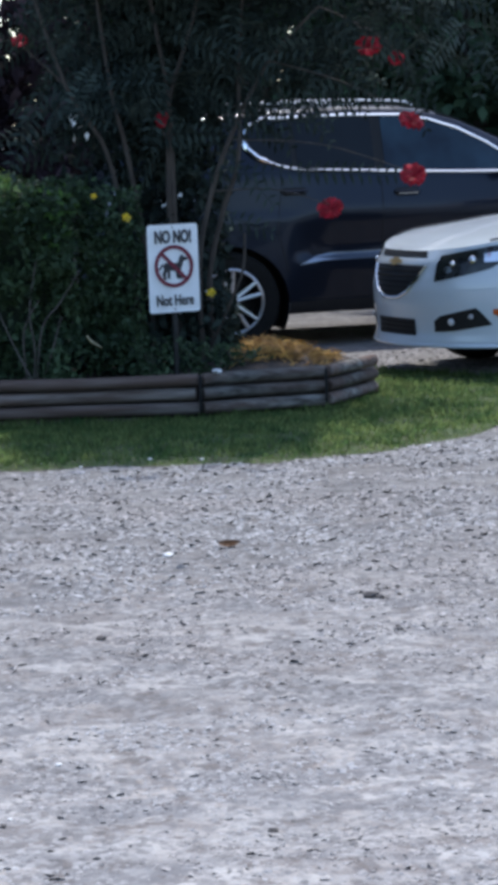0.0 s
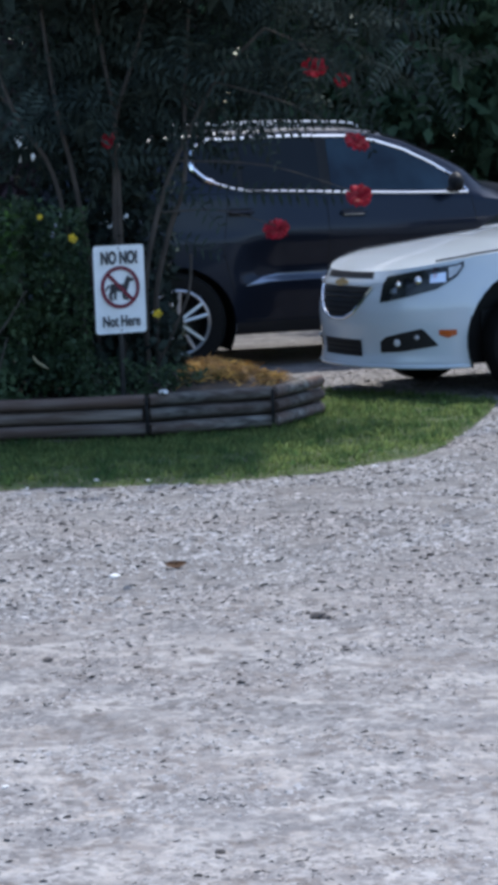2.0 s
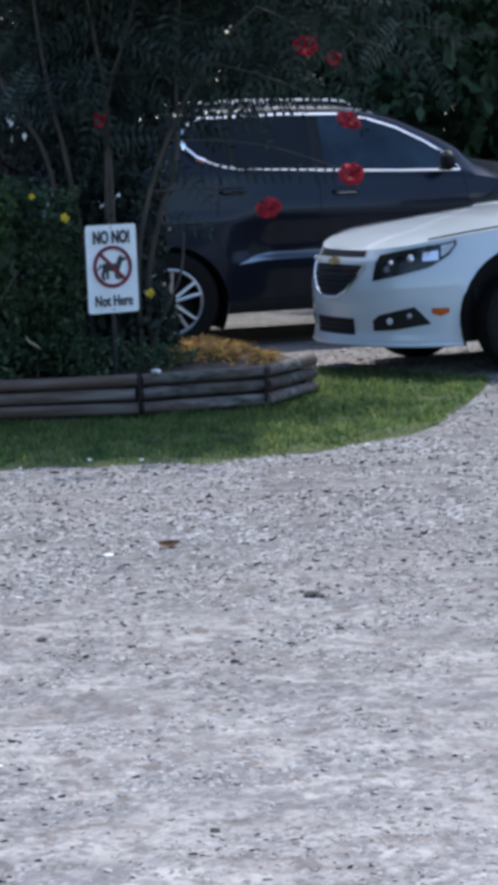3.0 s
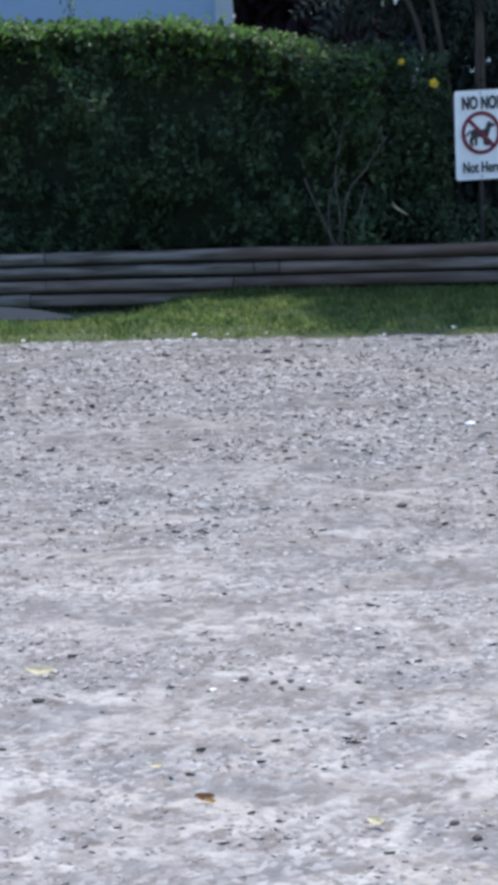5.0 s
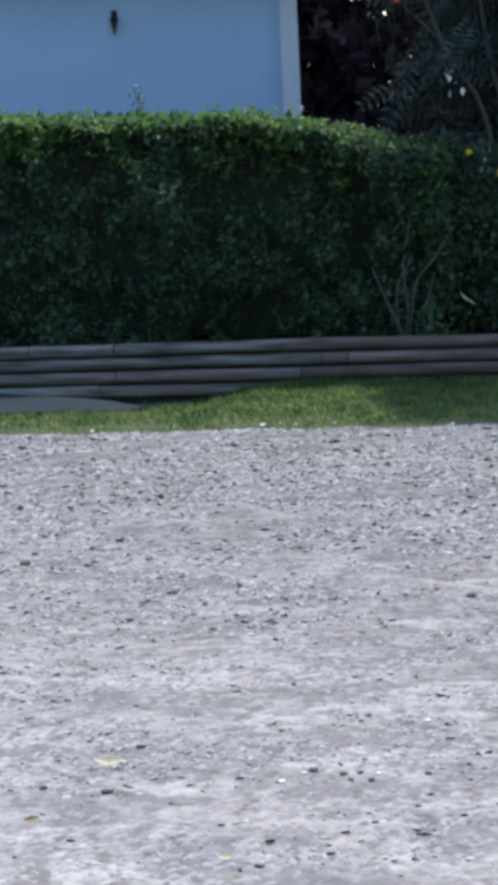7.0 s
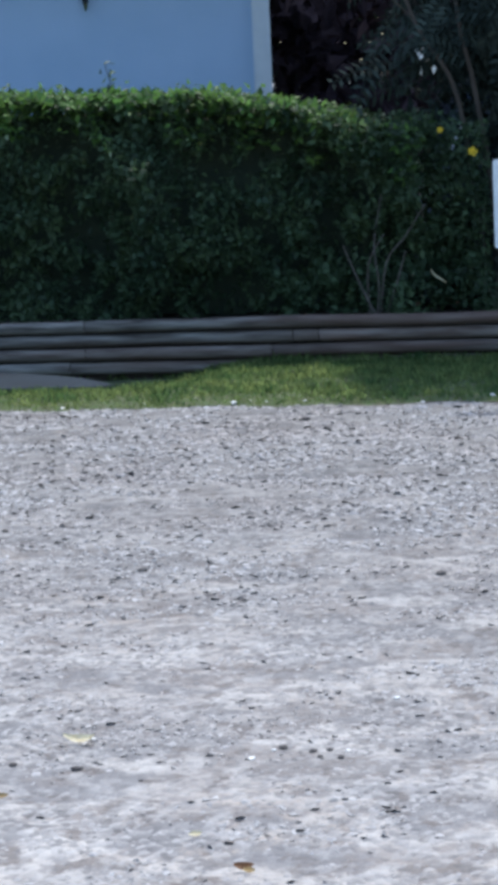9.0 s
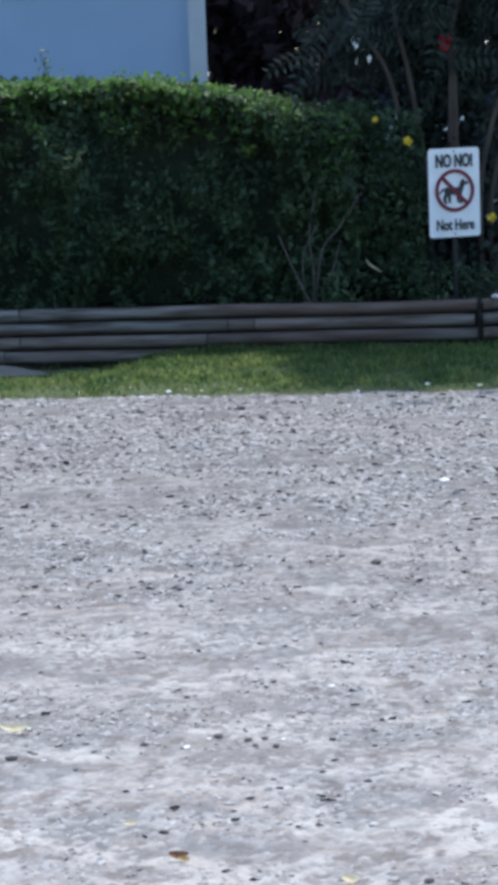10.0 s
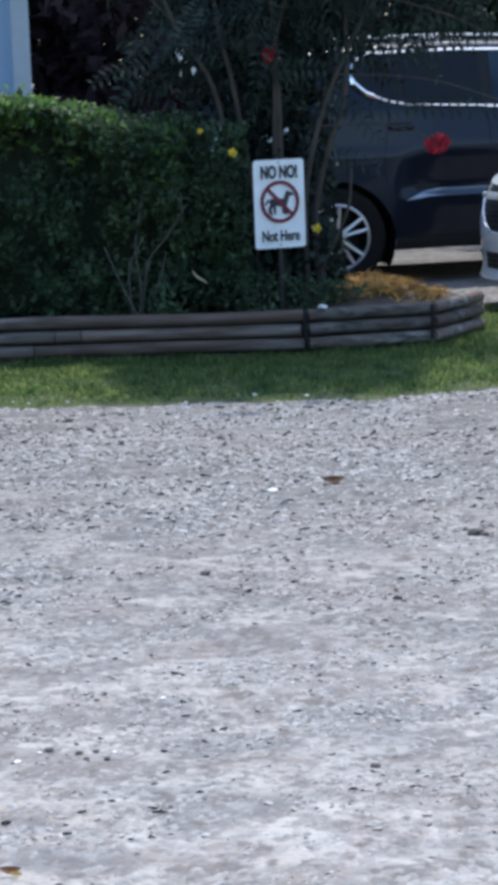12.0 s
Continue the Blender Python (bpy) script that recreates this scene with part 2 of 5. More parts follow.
M = dict(
    gravel=gravel_material(),
    pebble=material("crushed_stone", (0.34, 0.332, 0.328), (0.225, 0.219, 0.219), scale=30, rough=0.9, island=0.32, spec=0.3, c3=(0.23, 0.20, 0.182), scale3=0.9, mix3=0.5),
    soil=material("grassy_soil", (0.055, 0.085, 0.028), (0.07, 0.07, 0.035), scale=18, rough=1.0, bump=0.01),
    grass=leafy("grass_blade", (0.066, 0.128, 0.046), (0.185, 0.235, 0.082), scale=5.5, through=0.66, spec=0.12),
    log=material("weathered_log", (0.26, 0.24, 0.215), (0.062, 0.053, 0.046), scale=14, rough=0.9, bump=0.010, stretch=(0.22, 2.2, 2.2),
                 c3=(0.13, 0.075, 0.055), scale3=2.2, mix3=0.75, per_object=0.35),
    endgrain=material("log_end", (0.10, 0.085, 0.075), (0.06, 0.05, 0.045), scale=40, rough=0.95, bump=0.003),
    mulch=material("dark_mulch", (0.035, 0.027, 0.022), (0.06, 0.042, 0.032), scale=40, rough=1.0, bump=0.01),
    straw=material("straw", (0.46, 0.265, 0.062), (0.19, 0.095, 0.03), scale=9, rough=0.8, island=0.55),
    hedge=leafy("hedge_leaf", (0.036, 0.066, 0.036), (0.078, 0.122, 0.058), scale=3.0, through=0.36, island=0.45, rough=0.5, spec=0.25),
    # Two lighter hedge leaf colours: sunlight on the top, and glints, mixed in.
    lit_leaf=leafy("lit_hedge_leaf", (0.075, 0.16, 0.04), (0.13, 0.22, 0.06), scale=1.5, through=0.45, island=0.4, rough=0.5, spec=0.15),
    glint_leaf=leafy("hedge_glint_leaf", (0.30, 0.40, 0.20), (0.40, 0.48, 0.30), scale=8, through=0.35, island=0.3, rough=0.4, spec=0.4),
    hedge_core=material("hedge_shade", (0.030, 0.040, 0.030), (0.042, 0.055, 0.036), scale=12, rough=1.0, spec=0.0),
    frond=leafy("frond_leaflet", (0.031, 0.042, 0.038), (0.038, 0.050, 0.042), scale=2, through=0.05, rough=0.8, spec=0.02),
    bark=material("grey_bark", (0.075, 0.062, 0.052), (0.045, 0.037, 0.032), scale=20, rough=0.9, bump=0.004, stretch=(1, 1, 0.3)),
    twig=material("pale_twig", (0.12, 0.105, 0.09), (0.07, 0.06, 0.05), scale=20, rough=0.9),
    red=leafy("red_petal", (0.36, 0.014, 0.030), (0.44, 0.02, 0.036), scale=20, through=0.35),
    yellow=leafy("yellow_petal", (0.75, 0.55, 0.03), (0.7, 0.5, 0.05), scale=20, through=0.3),
    siding=material("painted_siding", (0.31, 0.43, 0.60), (0.285, 0.405, 0.57), scale=3, rough=0.6, bump=0.001, bscale=60, c3=(0.25, 0.37, 0.54), scale3=0.8, mix3=0.35),
    trim=material("white_trim", (0.47, 0.52, 0.57), (0.43, 0.48, 0.53), scale=8, rough=0.5),
    # Darker than concrete itself: the slab's shade is put into this colour.
    concrete=material("shaded_concrete", (0.036, 0.046, 0.058), (0.028, 0.036, 0.046), scale=25, rough=1.0, spec=0.05, bump=0.002, c3=(0.028, 0.032, 0.037), scale3=2),
    sign_white=material("sign_enamel", (0.86, 0.88, 0.89), (0.82, 0.84, 0.86), scale=6, rough=0.35, c3=(0.62, 0.64, 0.62), scale3=9, mix3=0.3),
    sign_black=material("sign_black", (0.02, 0.022, 0.028), (0.03, 0.03, 0.035), scale=30, rough=0.5),
    # Sedan rims: the deep shade in the wheel arches is put into this colour.
    shaded_rim=material("shaded_rim_metal", (0.03, 0.03, 0.032), (0.02, 0.02, 0.022), scale=20, rough=0.5),
    sign_red=material("sign_red", (0.17, 0.009, 0.030), (0.145, 0.008, 0.026), scale=30, rough=0.45),
    steel=material("dull_steel", (0.05, 0.05, 0.05), (0.03, 0.03, 0.03), scale=30, rough=0.55, metal=0.7),
    leaf_dry=material("dry_leaf", (0.55, 0.42, 0.20), (0.42, 0.28, 0.12), scale=30, rough=0.7, per_object=0.3),
    leaf_pale=material("pale_leaf", (0.84, 0.78, 0.58), (0.74, 0.64, 0.42), scale=30, rough=0.6),
    leaf_brown=material("brown_leaf", (0.20, 0.10, 0.045), (0.12, 0.06, 0.03), scale=30, rough=0.8, per_object=0.3),
    stone_white=material("white_stone", (0.75, 0.74, 0.72), (0.6, 0.6, 0.58), scale=30, rough=0.8, bump=0.003),
    stone_dark=material("dark_stone", (0.05, 0.045, 0.045), (0.08, 0.07, 0.065), scale=30, rough=0.9, bump=0.003),
    woods=material("woods", (0.03, 0.055, 0.022), (0.06, 0.10, 0.035), scale=1.5, rough=1.0, bump=0.4, c3=(0.015, 0.028, 0.012), scale3=0.5),
    # Darker copy of the far leaf, with deep shade put into the colour.
    shaded_far_leaf=leafy("shaded_far_leaf", (0.040, 0.028, 0.034), (0.055, 0.036, 0.038), scale=0.8, through=0.06, rough=0.7, spec=0.05),
    far_leaf=leafy("far_leaf", (0.034, 0.058, 0.034), (0.052, 0.086, 0.046), scale=0.5, through=0.08, rough=0.7, spec=0.06),
    suv_paint=material("dark_blue_grey_paint", (0.007, 0.012, 0.025), (0.005, 0.009, 0.020), scale=300, rough=0.32, metal=0.5, coat=0.30, spec=0.3),
    white_paint=material("white_car_paint", (0.53, 0.585, 0.63), (0.51, 0.565, 0.61), scale=4, rough=0.3, coat=1.0),
    glass=material("dark_car_glass", (0.012, 0.016, 0.02), (0.016, 0.02, 0.026), scale=3, rough=0.03, spec=0.6, coat=0.5),
    glass_tint=material("tinted_glass", (0.008, 0.010, 0.013), (0.010, 0.013, 0.016), scale=3, rough=0.04, spec=0.22),
    # Bluer mottling in this glass paints in reflections and the interior behind it.
    glass_clear=material("door_glass", (0.006, 0.014, 0.026), (0.022, 0.048, 0.072), scale=2.4, rough=0.04, spec=0.32),
    lamp_dark=material("headlamp_housing", (0.008, 0.010, 0.012), (0.03, 0.034, 0.03), scale=9, rough=0.08, spec=0.4, coat=0.3),
    chrome=material("chrome", (0.85, 0.86, 0.88), (0.80, 0.82, 0.84), scale=10, rough=0.12, metal=1.0),
    emblem=material("brass_emblem", (0.62, 0.50, 0.26), (0.55, 0.44, 0.24), scale=40, rough=0.3, metal=0.5),
    alloy=material("alloy_rim", (0.62, 0.63, 0.65), (0.55, 0.56, 0.58), scale=12, rough=0.3, metal=0.9),
    # Bluish pale metal that stands in for sky light on the door crease.
    crease_highlight=material("crease_highlight", (0.30, 0.34, 0.40), (0.24, 0.28, 0.34), scale=6, rough=0.38, metal=0.8),
    rubber=material("tyre_rubber", (0.010, 0.010, 0.010), (0.018, 0.018, 0.017), scale=60, rough=0.9, bump=0.001, spec=0.15),
    plastic=material("black_plastic", (0.010, 0.010, 0.011), (0.016, 0.016, 0.016), scale=80, rough=0.55, spec=0.25),
    lens=material("lamp_lens", (0.55, 0.58, 0.60), (0.35, 0.37, 0.40), scale=9, rough=0.08, spec=0.8, coat=1.0),
    amber=material("amber_lens", (0.55, 0.11, 0.02), (0.42, 0.08, 0.015), scale=40, rough=0.2, coat=0.5),
    tail=material("tail_lens", (0.30, 0.02, 0.02), (0.22, 0.015, 0.015), scale=30, rough=0.15, coat=0.8),
    asphalt=material("far_drive", (0.30, 0.295, 0.29), (0.24, 0.235, 0.23), scale=30, rough=0.95, bump=0.004, c3=(0.36, 0.35, 0.34), scale3=1.0),
)


# ---- helpers of this scene ----
def mesh_of(bm, name, mat, smooth=True):
    me = bpy.data.meshes.new(name)
    bm.normal_update()
    bm.to_mesh(me)
    bm.free()
    for mt in (mat if isinstance(mat, (list, tuple)) else [mat]):
        me.materials.append(mt)
    if smooth:
        me.shade_smooth()
        me.set_sharp_from_angle(angle=radians(38))
    return me


def part(name, bm, mat, parent=None, label="", smooth=True):
    """One mesh object from a bmesh, under a thing or a part."""
    ob = new(name, mesh_of(bm, name, mat, smooth))
    ob.parent = parent
    return tagged(ob, label)


def thing(name, label, category, m=None, group="", kind=""):
    ob = new(name)
    ob.empty_display_size = 0.1
    if m is not None:
        ob.matrix_world = m
    return tagged(ob, label, category, group, kind)


def box(bm, lo, hi, bevel=0.0):
    vs = [bm.verts.new((x, y, z)) for x in (lo[0], hi[0]) for y in (lo[1], hi[1]) for z in (lo[2], hi[2])]
    fs = [bm.faces.new([vs[i] for i in q]) for q in ((0, 1, 3, 2), (4, 6, 7, 5), (0, 4, 5, 1), (2, 3, 7, 6), (0, 2, 6, 4), (1, 5, 7, 3))]
    if bevel:
        es = list({e for f in fs for e in f.edges})
        bmesh.ops.bevel(bm, geom=es, offset=bevel, segments=2, profile=0.6, affect="EDGES")


def tube(bm, path, radii, sides=8, cap=True):
    """A tube along a path of points with a radius at each."""
    path = [Vector(p) for p in path]
    rings = []
    up = Vector((0.13, 0.31, 0.94)).normalized()
    for i, p in enumerate(path):
        d = (path[min(i + 1, len(path) - 1)] - path[max(i - 1, 0)]).normalized()
        a = d.cross(up)
        if a.length < 1e-3:
            a = d.cross(Vector((1, 0, 0)))
        a.normalize()
        c = d.cross(a)
        r = radii[i] if isinstance(radii, (list, tuple)) else radii
        rings.append([bm.verts.new(p + a * (r * math.cos(q)) + c * (r * math.sin(q))) for q in (2 * math.pi * k / sides for k in range(sides))])
    for r0, r1 in zip(rings, rings[1:]):
        for k in range(sides):
            bm.faces.new((r0[k], r0[(k + 1) % sides], r1[(k + 1) % sides], r1[k]))
    if cap:
        bm.faces.new(rings[0][::-1])
        bm.faces.new(rings[-1])


def soup(name, verts, faces, mat, parent=None, label="", smooth=False):
    """One mesh from numpy arrays."""
    me = bpy.data.meshes.new(name)
    me.from_pydata(verts.tolist() if hasattr(verts, "tolist") else verts, [], faces.tolist() if hasattr(faces, "tolist") else faces)
    for mt in (mat if isinstance(mat, (list, tuple)) else [mat]):
        me.materials.append(mt)
    if smooth:
        me.shade_smooth()
    ob = new(name, me)
    ob.parent = parent
    return tagged(ob, label)


def rotations(rng, n, tilt=1.0):
    """n random rotation matrices; a small tilt keeps z nearly up."""
    a, b, c = rng.uniform(0, 2 * np.pi, n), rng.normal(0, tilt, n), rng.normal(0, tilt, n)
    ca, sa, cb, sb, cc, sc = np.cos(a), np.sin(a), np.cos(b), np.sin(b), np.cos(c), np.sin(c)
    z, o = np.zeros(n), np.ones(n)
    rz = np.stack([ca, -sa, z, sa, ca, z, z, z, o], 1).reshape(n, 3, 3)
    rx = np.stack([o, z, z, z, cb, -sb, z, sb, cb], 1).reshape(n, 3, 3)
    ry = np.stack([cc, z, sc, z, o, z, -sc, z, cc], 1).reshape(n, 3, 3)
    return rz @ rx @ ry


def scatter(base_v, base_f, places, turns, sizes):
    """Copies of one small shape, joined: arrays of vertices and faces."""
    base_v = np.asarray(base_v, float)
    base_f = np.asarray(base_f)
    v = np.einsum("nij,kj->nki", turns, base_v) * np.asarray(sizes)[:, None, None] + places[:, None, :]
    f = base_f[None] + (np.arange(len(places)) * len(base_v))[:, None, None]
    return v.reshape(-1, 3), f.reshape(-1, base_f.shape[1])


LEAF_V = [(0, 0, 0), (0.28, 0.35, 0.06), (0, 0.42, 0.0), (-0.28, 0.35, 0.06), (0, 1.0, -0.10)]
LEAF_F = [(0, 1, 2), (0, 2, 3), (1, 4, 2), (2, 4, 3)]


# ---- ground ----
def lawn_edge(x):
    """How far towards the camera the grass reaches, at x."""
    y = 11.66 + 0.02 * math.sin(5 * x) + 0.03 * math.sin(11.3 * x + 1)
    if x > -0.3:
        y += 0.63 * (x + 0.3) ** 2 + max(0, x - 0.7) ** 2 * 2.2
    return y


def lawn_back(x):
    return 15.9 - max(0, x - 0.35) * 0.95


def dip(x, y):
    """The ground falls away where the slab lies."""
    k = min(1, max(0, (-2.25 - x) / 0.6))
    return -0.09 * k * k * (3 - 2 * k) * min(1, max(0, (y - 12.2) / 0.7))


def ground_z(x, y):
    rut = 0.014 * noise.noise((x * 0.5, y * 1.1, 0)) + 0.014 * noise.noise((x * 2.2, y * 3.0, 5))
    return rut + 0.006 * noise.noise((x * 7, y * 9, 2)) if 3 < y < 11.6 else 0.0


def grid_sheet(name, xs, ys, zf, mat):
    v = [(x, y, zf(x, y)) for y in ys for x in xs]
    w = len(xs)
    f = [(j * w + i, j * w + i + 1, (j + 1) * w + i + 1, (j + 1) * w + i) for j in range(len(ys) - 1) for i in range(w - 1)]
    return soup(name, v, f, mat, smooth=True)


xs = [-900, -200, -40, -12] + list(np.arange(-6, 4.01, 0.05)) + [10, 40, 200, 900]
ys = [-900, -200, -40, -8, 0, 2] + list(np.arange(3.6, 11.9, 0.04)) + list(np.arange(12, 19, 0.25)) + [24, 40, 120, 400, 1500]
ground = grid_sheet("ground", xs, ys, lambda x, y: -0.22 if -6 < x < 0.36 and 12.1 < y < 14.3 else ground_z(x, y), M["gravel"])
tagged(ground, "grey crushed-stone gravel lot with pale dusty patches", "gravel", kind="structure")

# the strip of grass in front of the logs
v, f = [], []
cols = np.arange(-6.0, 1.66, 0.06)
rows_n = 30
for x in cols:
    a, b = lawn_edge(x), (13.9 if x < 0.1 else lawn_back(x))
    b = max(b, a + 0.02)
    for j in range(rows_n):
        y = a + (b - a) * j / (rows_n - 1)
        rise = 0.018 * min(1, (y - a) / 0.10, max(0, (b - y)) / 0.1 + (x < 0.1))
        v.append((x, y, rise - 0.035 * min(1, max(0, (y - 12.6) / 0.8)) * (x < 0.3) + dip(x, y) + 0.008 * noise.noise((x * 5, y * 5, 1))))
for i in range(len(cols) - 1):
    for j in range(rows_n - 1):
        f.append((i * rows_n + j, (i + 1) * rows_n + j, (i + 1) * rows_n + j + 1, i * rows_n + j + 1))
lawn = soup("lawn_soil", v, f, M["soil"], smooth=True)
tagged(lawn, "dark soil under the narrow grass verge", "soil", kind="structure")
rng = np.random.default_rng(4)
n = 150000
px, py = rng.uniform(-5.2, 1.6, n), rng.uniform(11.5, 16.0, n)
edge = np.array([lawn_edge(x) for x in px])
back = np.array([13.72 if x < -0.55 else (13.75 + (x + 0.55) * 0.9 if x < 0.38 else lawn_back(x)) for x in px])
thin = rng.uniform(0, 1, n)
ok = (py > edge - 0.04 + 0.16 * thin ** 2) & (py < back) & ~((px < -2.8) & (py > 12.42) & (py < 13.7))
px, py = px[ok], py[ok]
pz = np.array([0.008 + dip(x, y) - 0.025 * min(1, max(0, (y - 12.6) / 0.8)) * (x < 0.3) for x, y in zip(px, py)])
size = rng.uniform(0.022, 0.05, len(px)) * np.clip((py - edge[ok]) / 0.25 + 0.45, 0.45, 1)
size *= np.array([1.1 + 0.5 * noise.noise((x * 3.5, y * 3.5, 6)) for x, y in zip(px, py)])
blade_v = [(-0.035, 0, 0), (0.035, 0, 0), (0.025, 0.12, 0.6), (-0.025, 0.12, 0.6), (0.0, 0.38, 1.0)]
blade_f = [(0, 1, 2), (0, 2, 3), (3, 2, 4)]
gv, gf = scatter(np.array(blade_v) * (3.0, 1, 1), blade_f, np.stack([px, py, pz], 1), rotations(rng, len(px), 0.65), size)
grass = soup("grass", gv, gf, M["grass"])
tagged(grass, "short green grass verge along the gravel", "grass", kind="stuff")

# loose stones all over the lot, denser where they have been washed together
rng = np.random.default_rng(7)
n = 330000
gx, gy = rng.uniform(-3.9, 2.6, n), 4.0 + 13.5 * rng.uniform(0, 1, n) ** 0.9
patch = np.array([noise.noise((x * 0.9, y * 2.0, 3)) + 1.2 * noise.noise((x * 3, y * 4.5, 8)) + 0.7 * noise.noise((x * 9, y * 12, 2)) for x, y in zip(gx, gy)])
ok = (np.clip(0.40 + 1.0 * patch + np.clip((gy - 8.0) / 4, -0.06, 0.26), 0.06, 0.92) > rng.uniform(0, 1, n)) & (gx > -0.30 * gy - 0.4) & (gx < 0.12 * gy + 0.3) & ((gy < np.array([lawn_edge(x) + 0.05 for x in gx])) | (gx > 1.65) | ((gx > 0.4) & (gy > np.array([lawn_back(x) for x in gx]))))
gx, gy = gx[ok], gy[ok]
ps = np.minimum(rng.lognormal(-4.68, 0.42, len(gx)), 0.023)
ps *= np.clip(0.70 + (gy - 5) * 0.07, 0.70, 1.08)
gz = np.array([ground_z(x, y) for x, y in zip(gx, gy)]) - ps * 0.04
stone_v = np.array([(1, 0, 0), (0.3, 0.9, 0.05), (-0.8, 0.5, -0.1), (-0.7, -0.6, 0.1), (0.4, -0.8, 0), (0.2, 0.1, 0.27), (-0.3, -0.1, 0.22)])
stone_f = [(0, 1, 5), (1, 2, 6), (1, 6, 5), (2, 3, 6), (3, 4, 6), (4, 5, 6), (4, 0, 5)]
sv, sf = scatter(stone_v, stone_f, np.stack([gx, gy, gz], 1), rotations(rng, len(gx), 0.28), ps)
pebbles = soup("gravel_stones", sv, sf, M["pebble"])
tagged(pebbles, "loose angular grey stones scattered over the gravel lot", "gravel", kind="stuff")

# ---- log edging of the raised bed ----
bed_logs = thing("log_edging", "weathered grey round landscape logs stacked three high round the bed", "edging")
R_LOG, PITCH = 0.0348, 0.081


def log(path, parent, seed):
    """A round timber along two points, slightly uneven, with bevelled ends."""
    a, b = Vector(path[0]), Vector(path[1])
    k = max(8, int((b - a).length / 0.12))
    pts, rad = [], []
    for i in range(k + 1):
        t = i / k
        p = a.lerp(b, t)
        p += Vector((0, 0.012 * noise.noise((p.x * 1.3, seed, 0)), 0.007 * noise.noise((p.x * 1.1, seed, 4))))
        r = R_LOG * (1 + 0.09 * noise.noise((p.x * 2.1, seed, 9)) + 0.05 * noise.noise((p.x * 9, seed, 2)))
        pts.append(p)
        rad.append(r)
    d = (b - a).normalized() * 0.006
    pts = [a] + [a + d] + pts[1:-1] + [b - d] + [b]
    rad = [rad[0] * 0.8] + rad[:1] + rad[1:-1] + rad[-1:] + [rad[-1] * 0.8]
    bm = bmesh.new()
    tube(bm, pts, rad, sides=14)
    return part("log", bm, [M["log"], M["endgrain"]], parent)


def y_front(x):
    return 13.70 if x < -0.64 else 13.70 + (x + 0.64) * 0.33


CORNERS = [-0.64, 0.07]
BREAKS = {0: [-5.6, -3.81, -3.30, -0.655], 1: [-5.6, -4.0, -2.08, -1.93, -0.67], 2: [-5.6, -3.3, -2.2, -0.65], 3: [-5.6, -3.4, -1.0]}
for row, br in BREAKS.items():
    z = 0.208 - PITCH * row
    for a, b in zip(br, br[1:]):
        log(((a + 0.001, 13.70 + 0.01 * (row % 2), z), (b - 0.001, 13.70 + 0.01 * (row % 2), z)), bed_logs, row * 7 + a)
    if row < 3:
        log(((-0.635, y_front(-0.635), z), (0.065, y_front(0.065), z)), bed_logs, row + 20)
        log(((0.078, y_front(0.07) + 0.006, z), (0.36, 14.42, z + 0.01)), bed_logs, row + 30)
        log(((0.34, 14.47, z - 0.06), (0.06, 15.6, z - 0.06)), bed_logs, row + 40)
# Added dark strips stand in for the narrow gaps where logs meet.
for cx, cy in ((-0.645, y_front(-0.645)), (0.07, y_front(0.07))):
    bm = bmesh.new()
    box(bm, (cx - 0.007, cy - 0.05, 0.03), (cx + 0.007, cy - 0.01, 0.232), 0.005)
    part("stake", bm, M["plastic"], bed_logs, "dark strip standing in for the gap between logs")

# soil in the bed, rising to a straw-covered mound at the corner
def bed_z(x, y):
    m = 0.115 * math.exp(-((x + 0.30) / 0.36) ** 2 - ((y - 14.6) / 0.5) ** 2)
    return 0.185 + m + 0.015 * noise.noise((x * 4, y * 4, 0))


v, f = [], []
cols, rws = np.arange(-5.6, 0.34, 0.07), np.arange(0, 1.001, 0.06)
for x in cols:
    y0 = 13.745 if x < -0.64 else (y_front(x) + 0.045 if x < 0.07 else 13.95 + (x - 0.07) * 1.75)
    y1 = 15.6 if x < 0.06 else 15.6 - (x - 0.06) * 4.0
    v.append((x, y0, -0.15))
    for t in rws:
        y = y0 + (max(y1, y0 + 0.02) - y0) * t
        v.append((x, y, bed_z(x, y)))
w = len(rws) + 1
f = [(i * w + j, (i + 1) * w + j, (i + 1) * w + j + 1, i * w + j + 1) for i in range(len(cols) - 1) for j in range(w - 1)]
bed = soup("bed_soil", v, f, M["mulch"], smooth=True)
tagged(bed, "dark mulched soil filling the log-edged bed", "soil", kind="structure")

# slab on the ground at the far end of the grass
bm = bmesh.new()
outline = [(-5.4, 12.48), (-3.2, 12.48), (-2.98, 12.48), (-2.88, 12.53), (-2.94, 12.64), (-3.14, 12.88), (-3.35, 13.04), (-3.56, 13.15), (-4.02, 13.44), (-5.4, 13.6)]
base = [bm.verts.new((x, y, -0.10)) for x, y in outline]
fc = bm.faces.new(base)
ex = bmesh.ops.extrude_face_region(bm, geom=[fc])
for g in ex["geom"]:
    if isinstance(g, bmesh.types.BMVert):
        g.co.z = 0.012
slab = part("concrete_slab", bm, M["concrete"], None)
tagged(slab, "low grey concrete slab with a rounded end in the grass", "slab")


# ---- house ----
def board(name, lo, hi, mat, parent, bevel=0.004, label=""):
    bm = bmesh.new()
    box(bm, lo, hi, bevel)
    return part(name, bm, mat, parent, label)


house = thing("house", "single-storey house with pale blue painted wall and white corner boards", "house",
              pose(-2.58, 16.5, 0, 0, 0, 11) @ pose(2.58, -16.5, 0))
board("wall", (-12.0, 16.52, 0.0), (-2.62, 24.0, 2.5), M["siding"], house, 0.01)
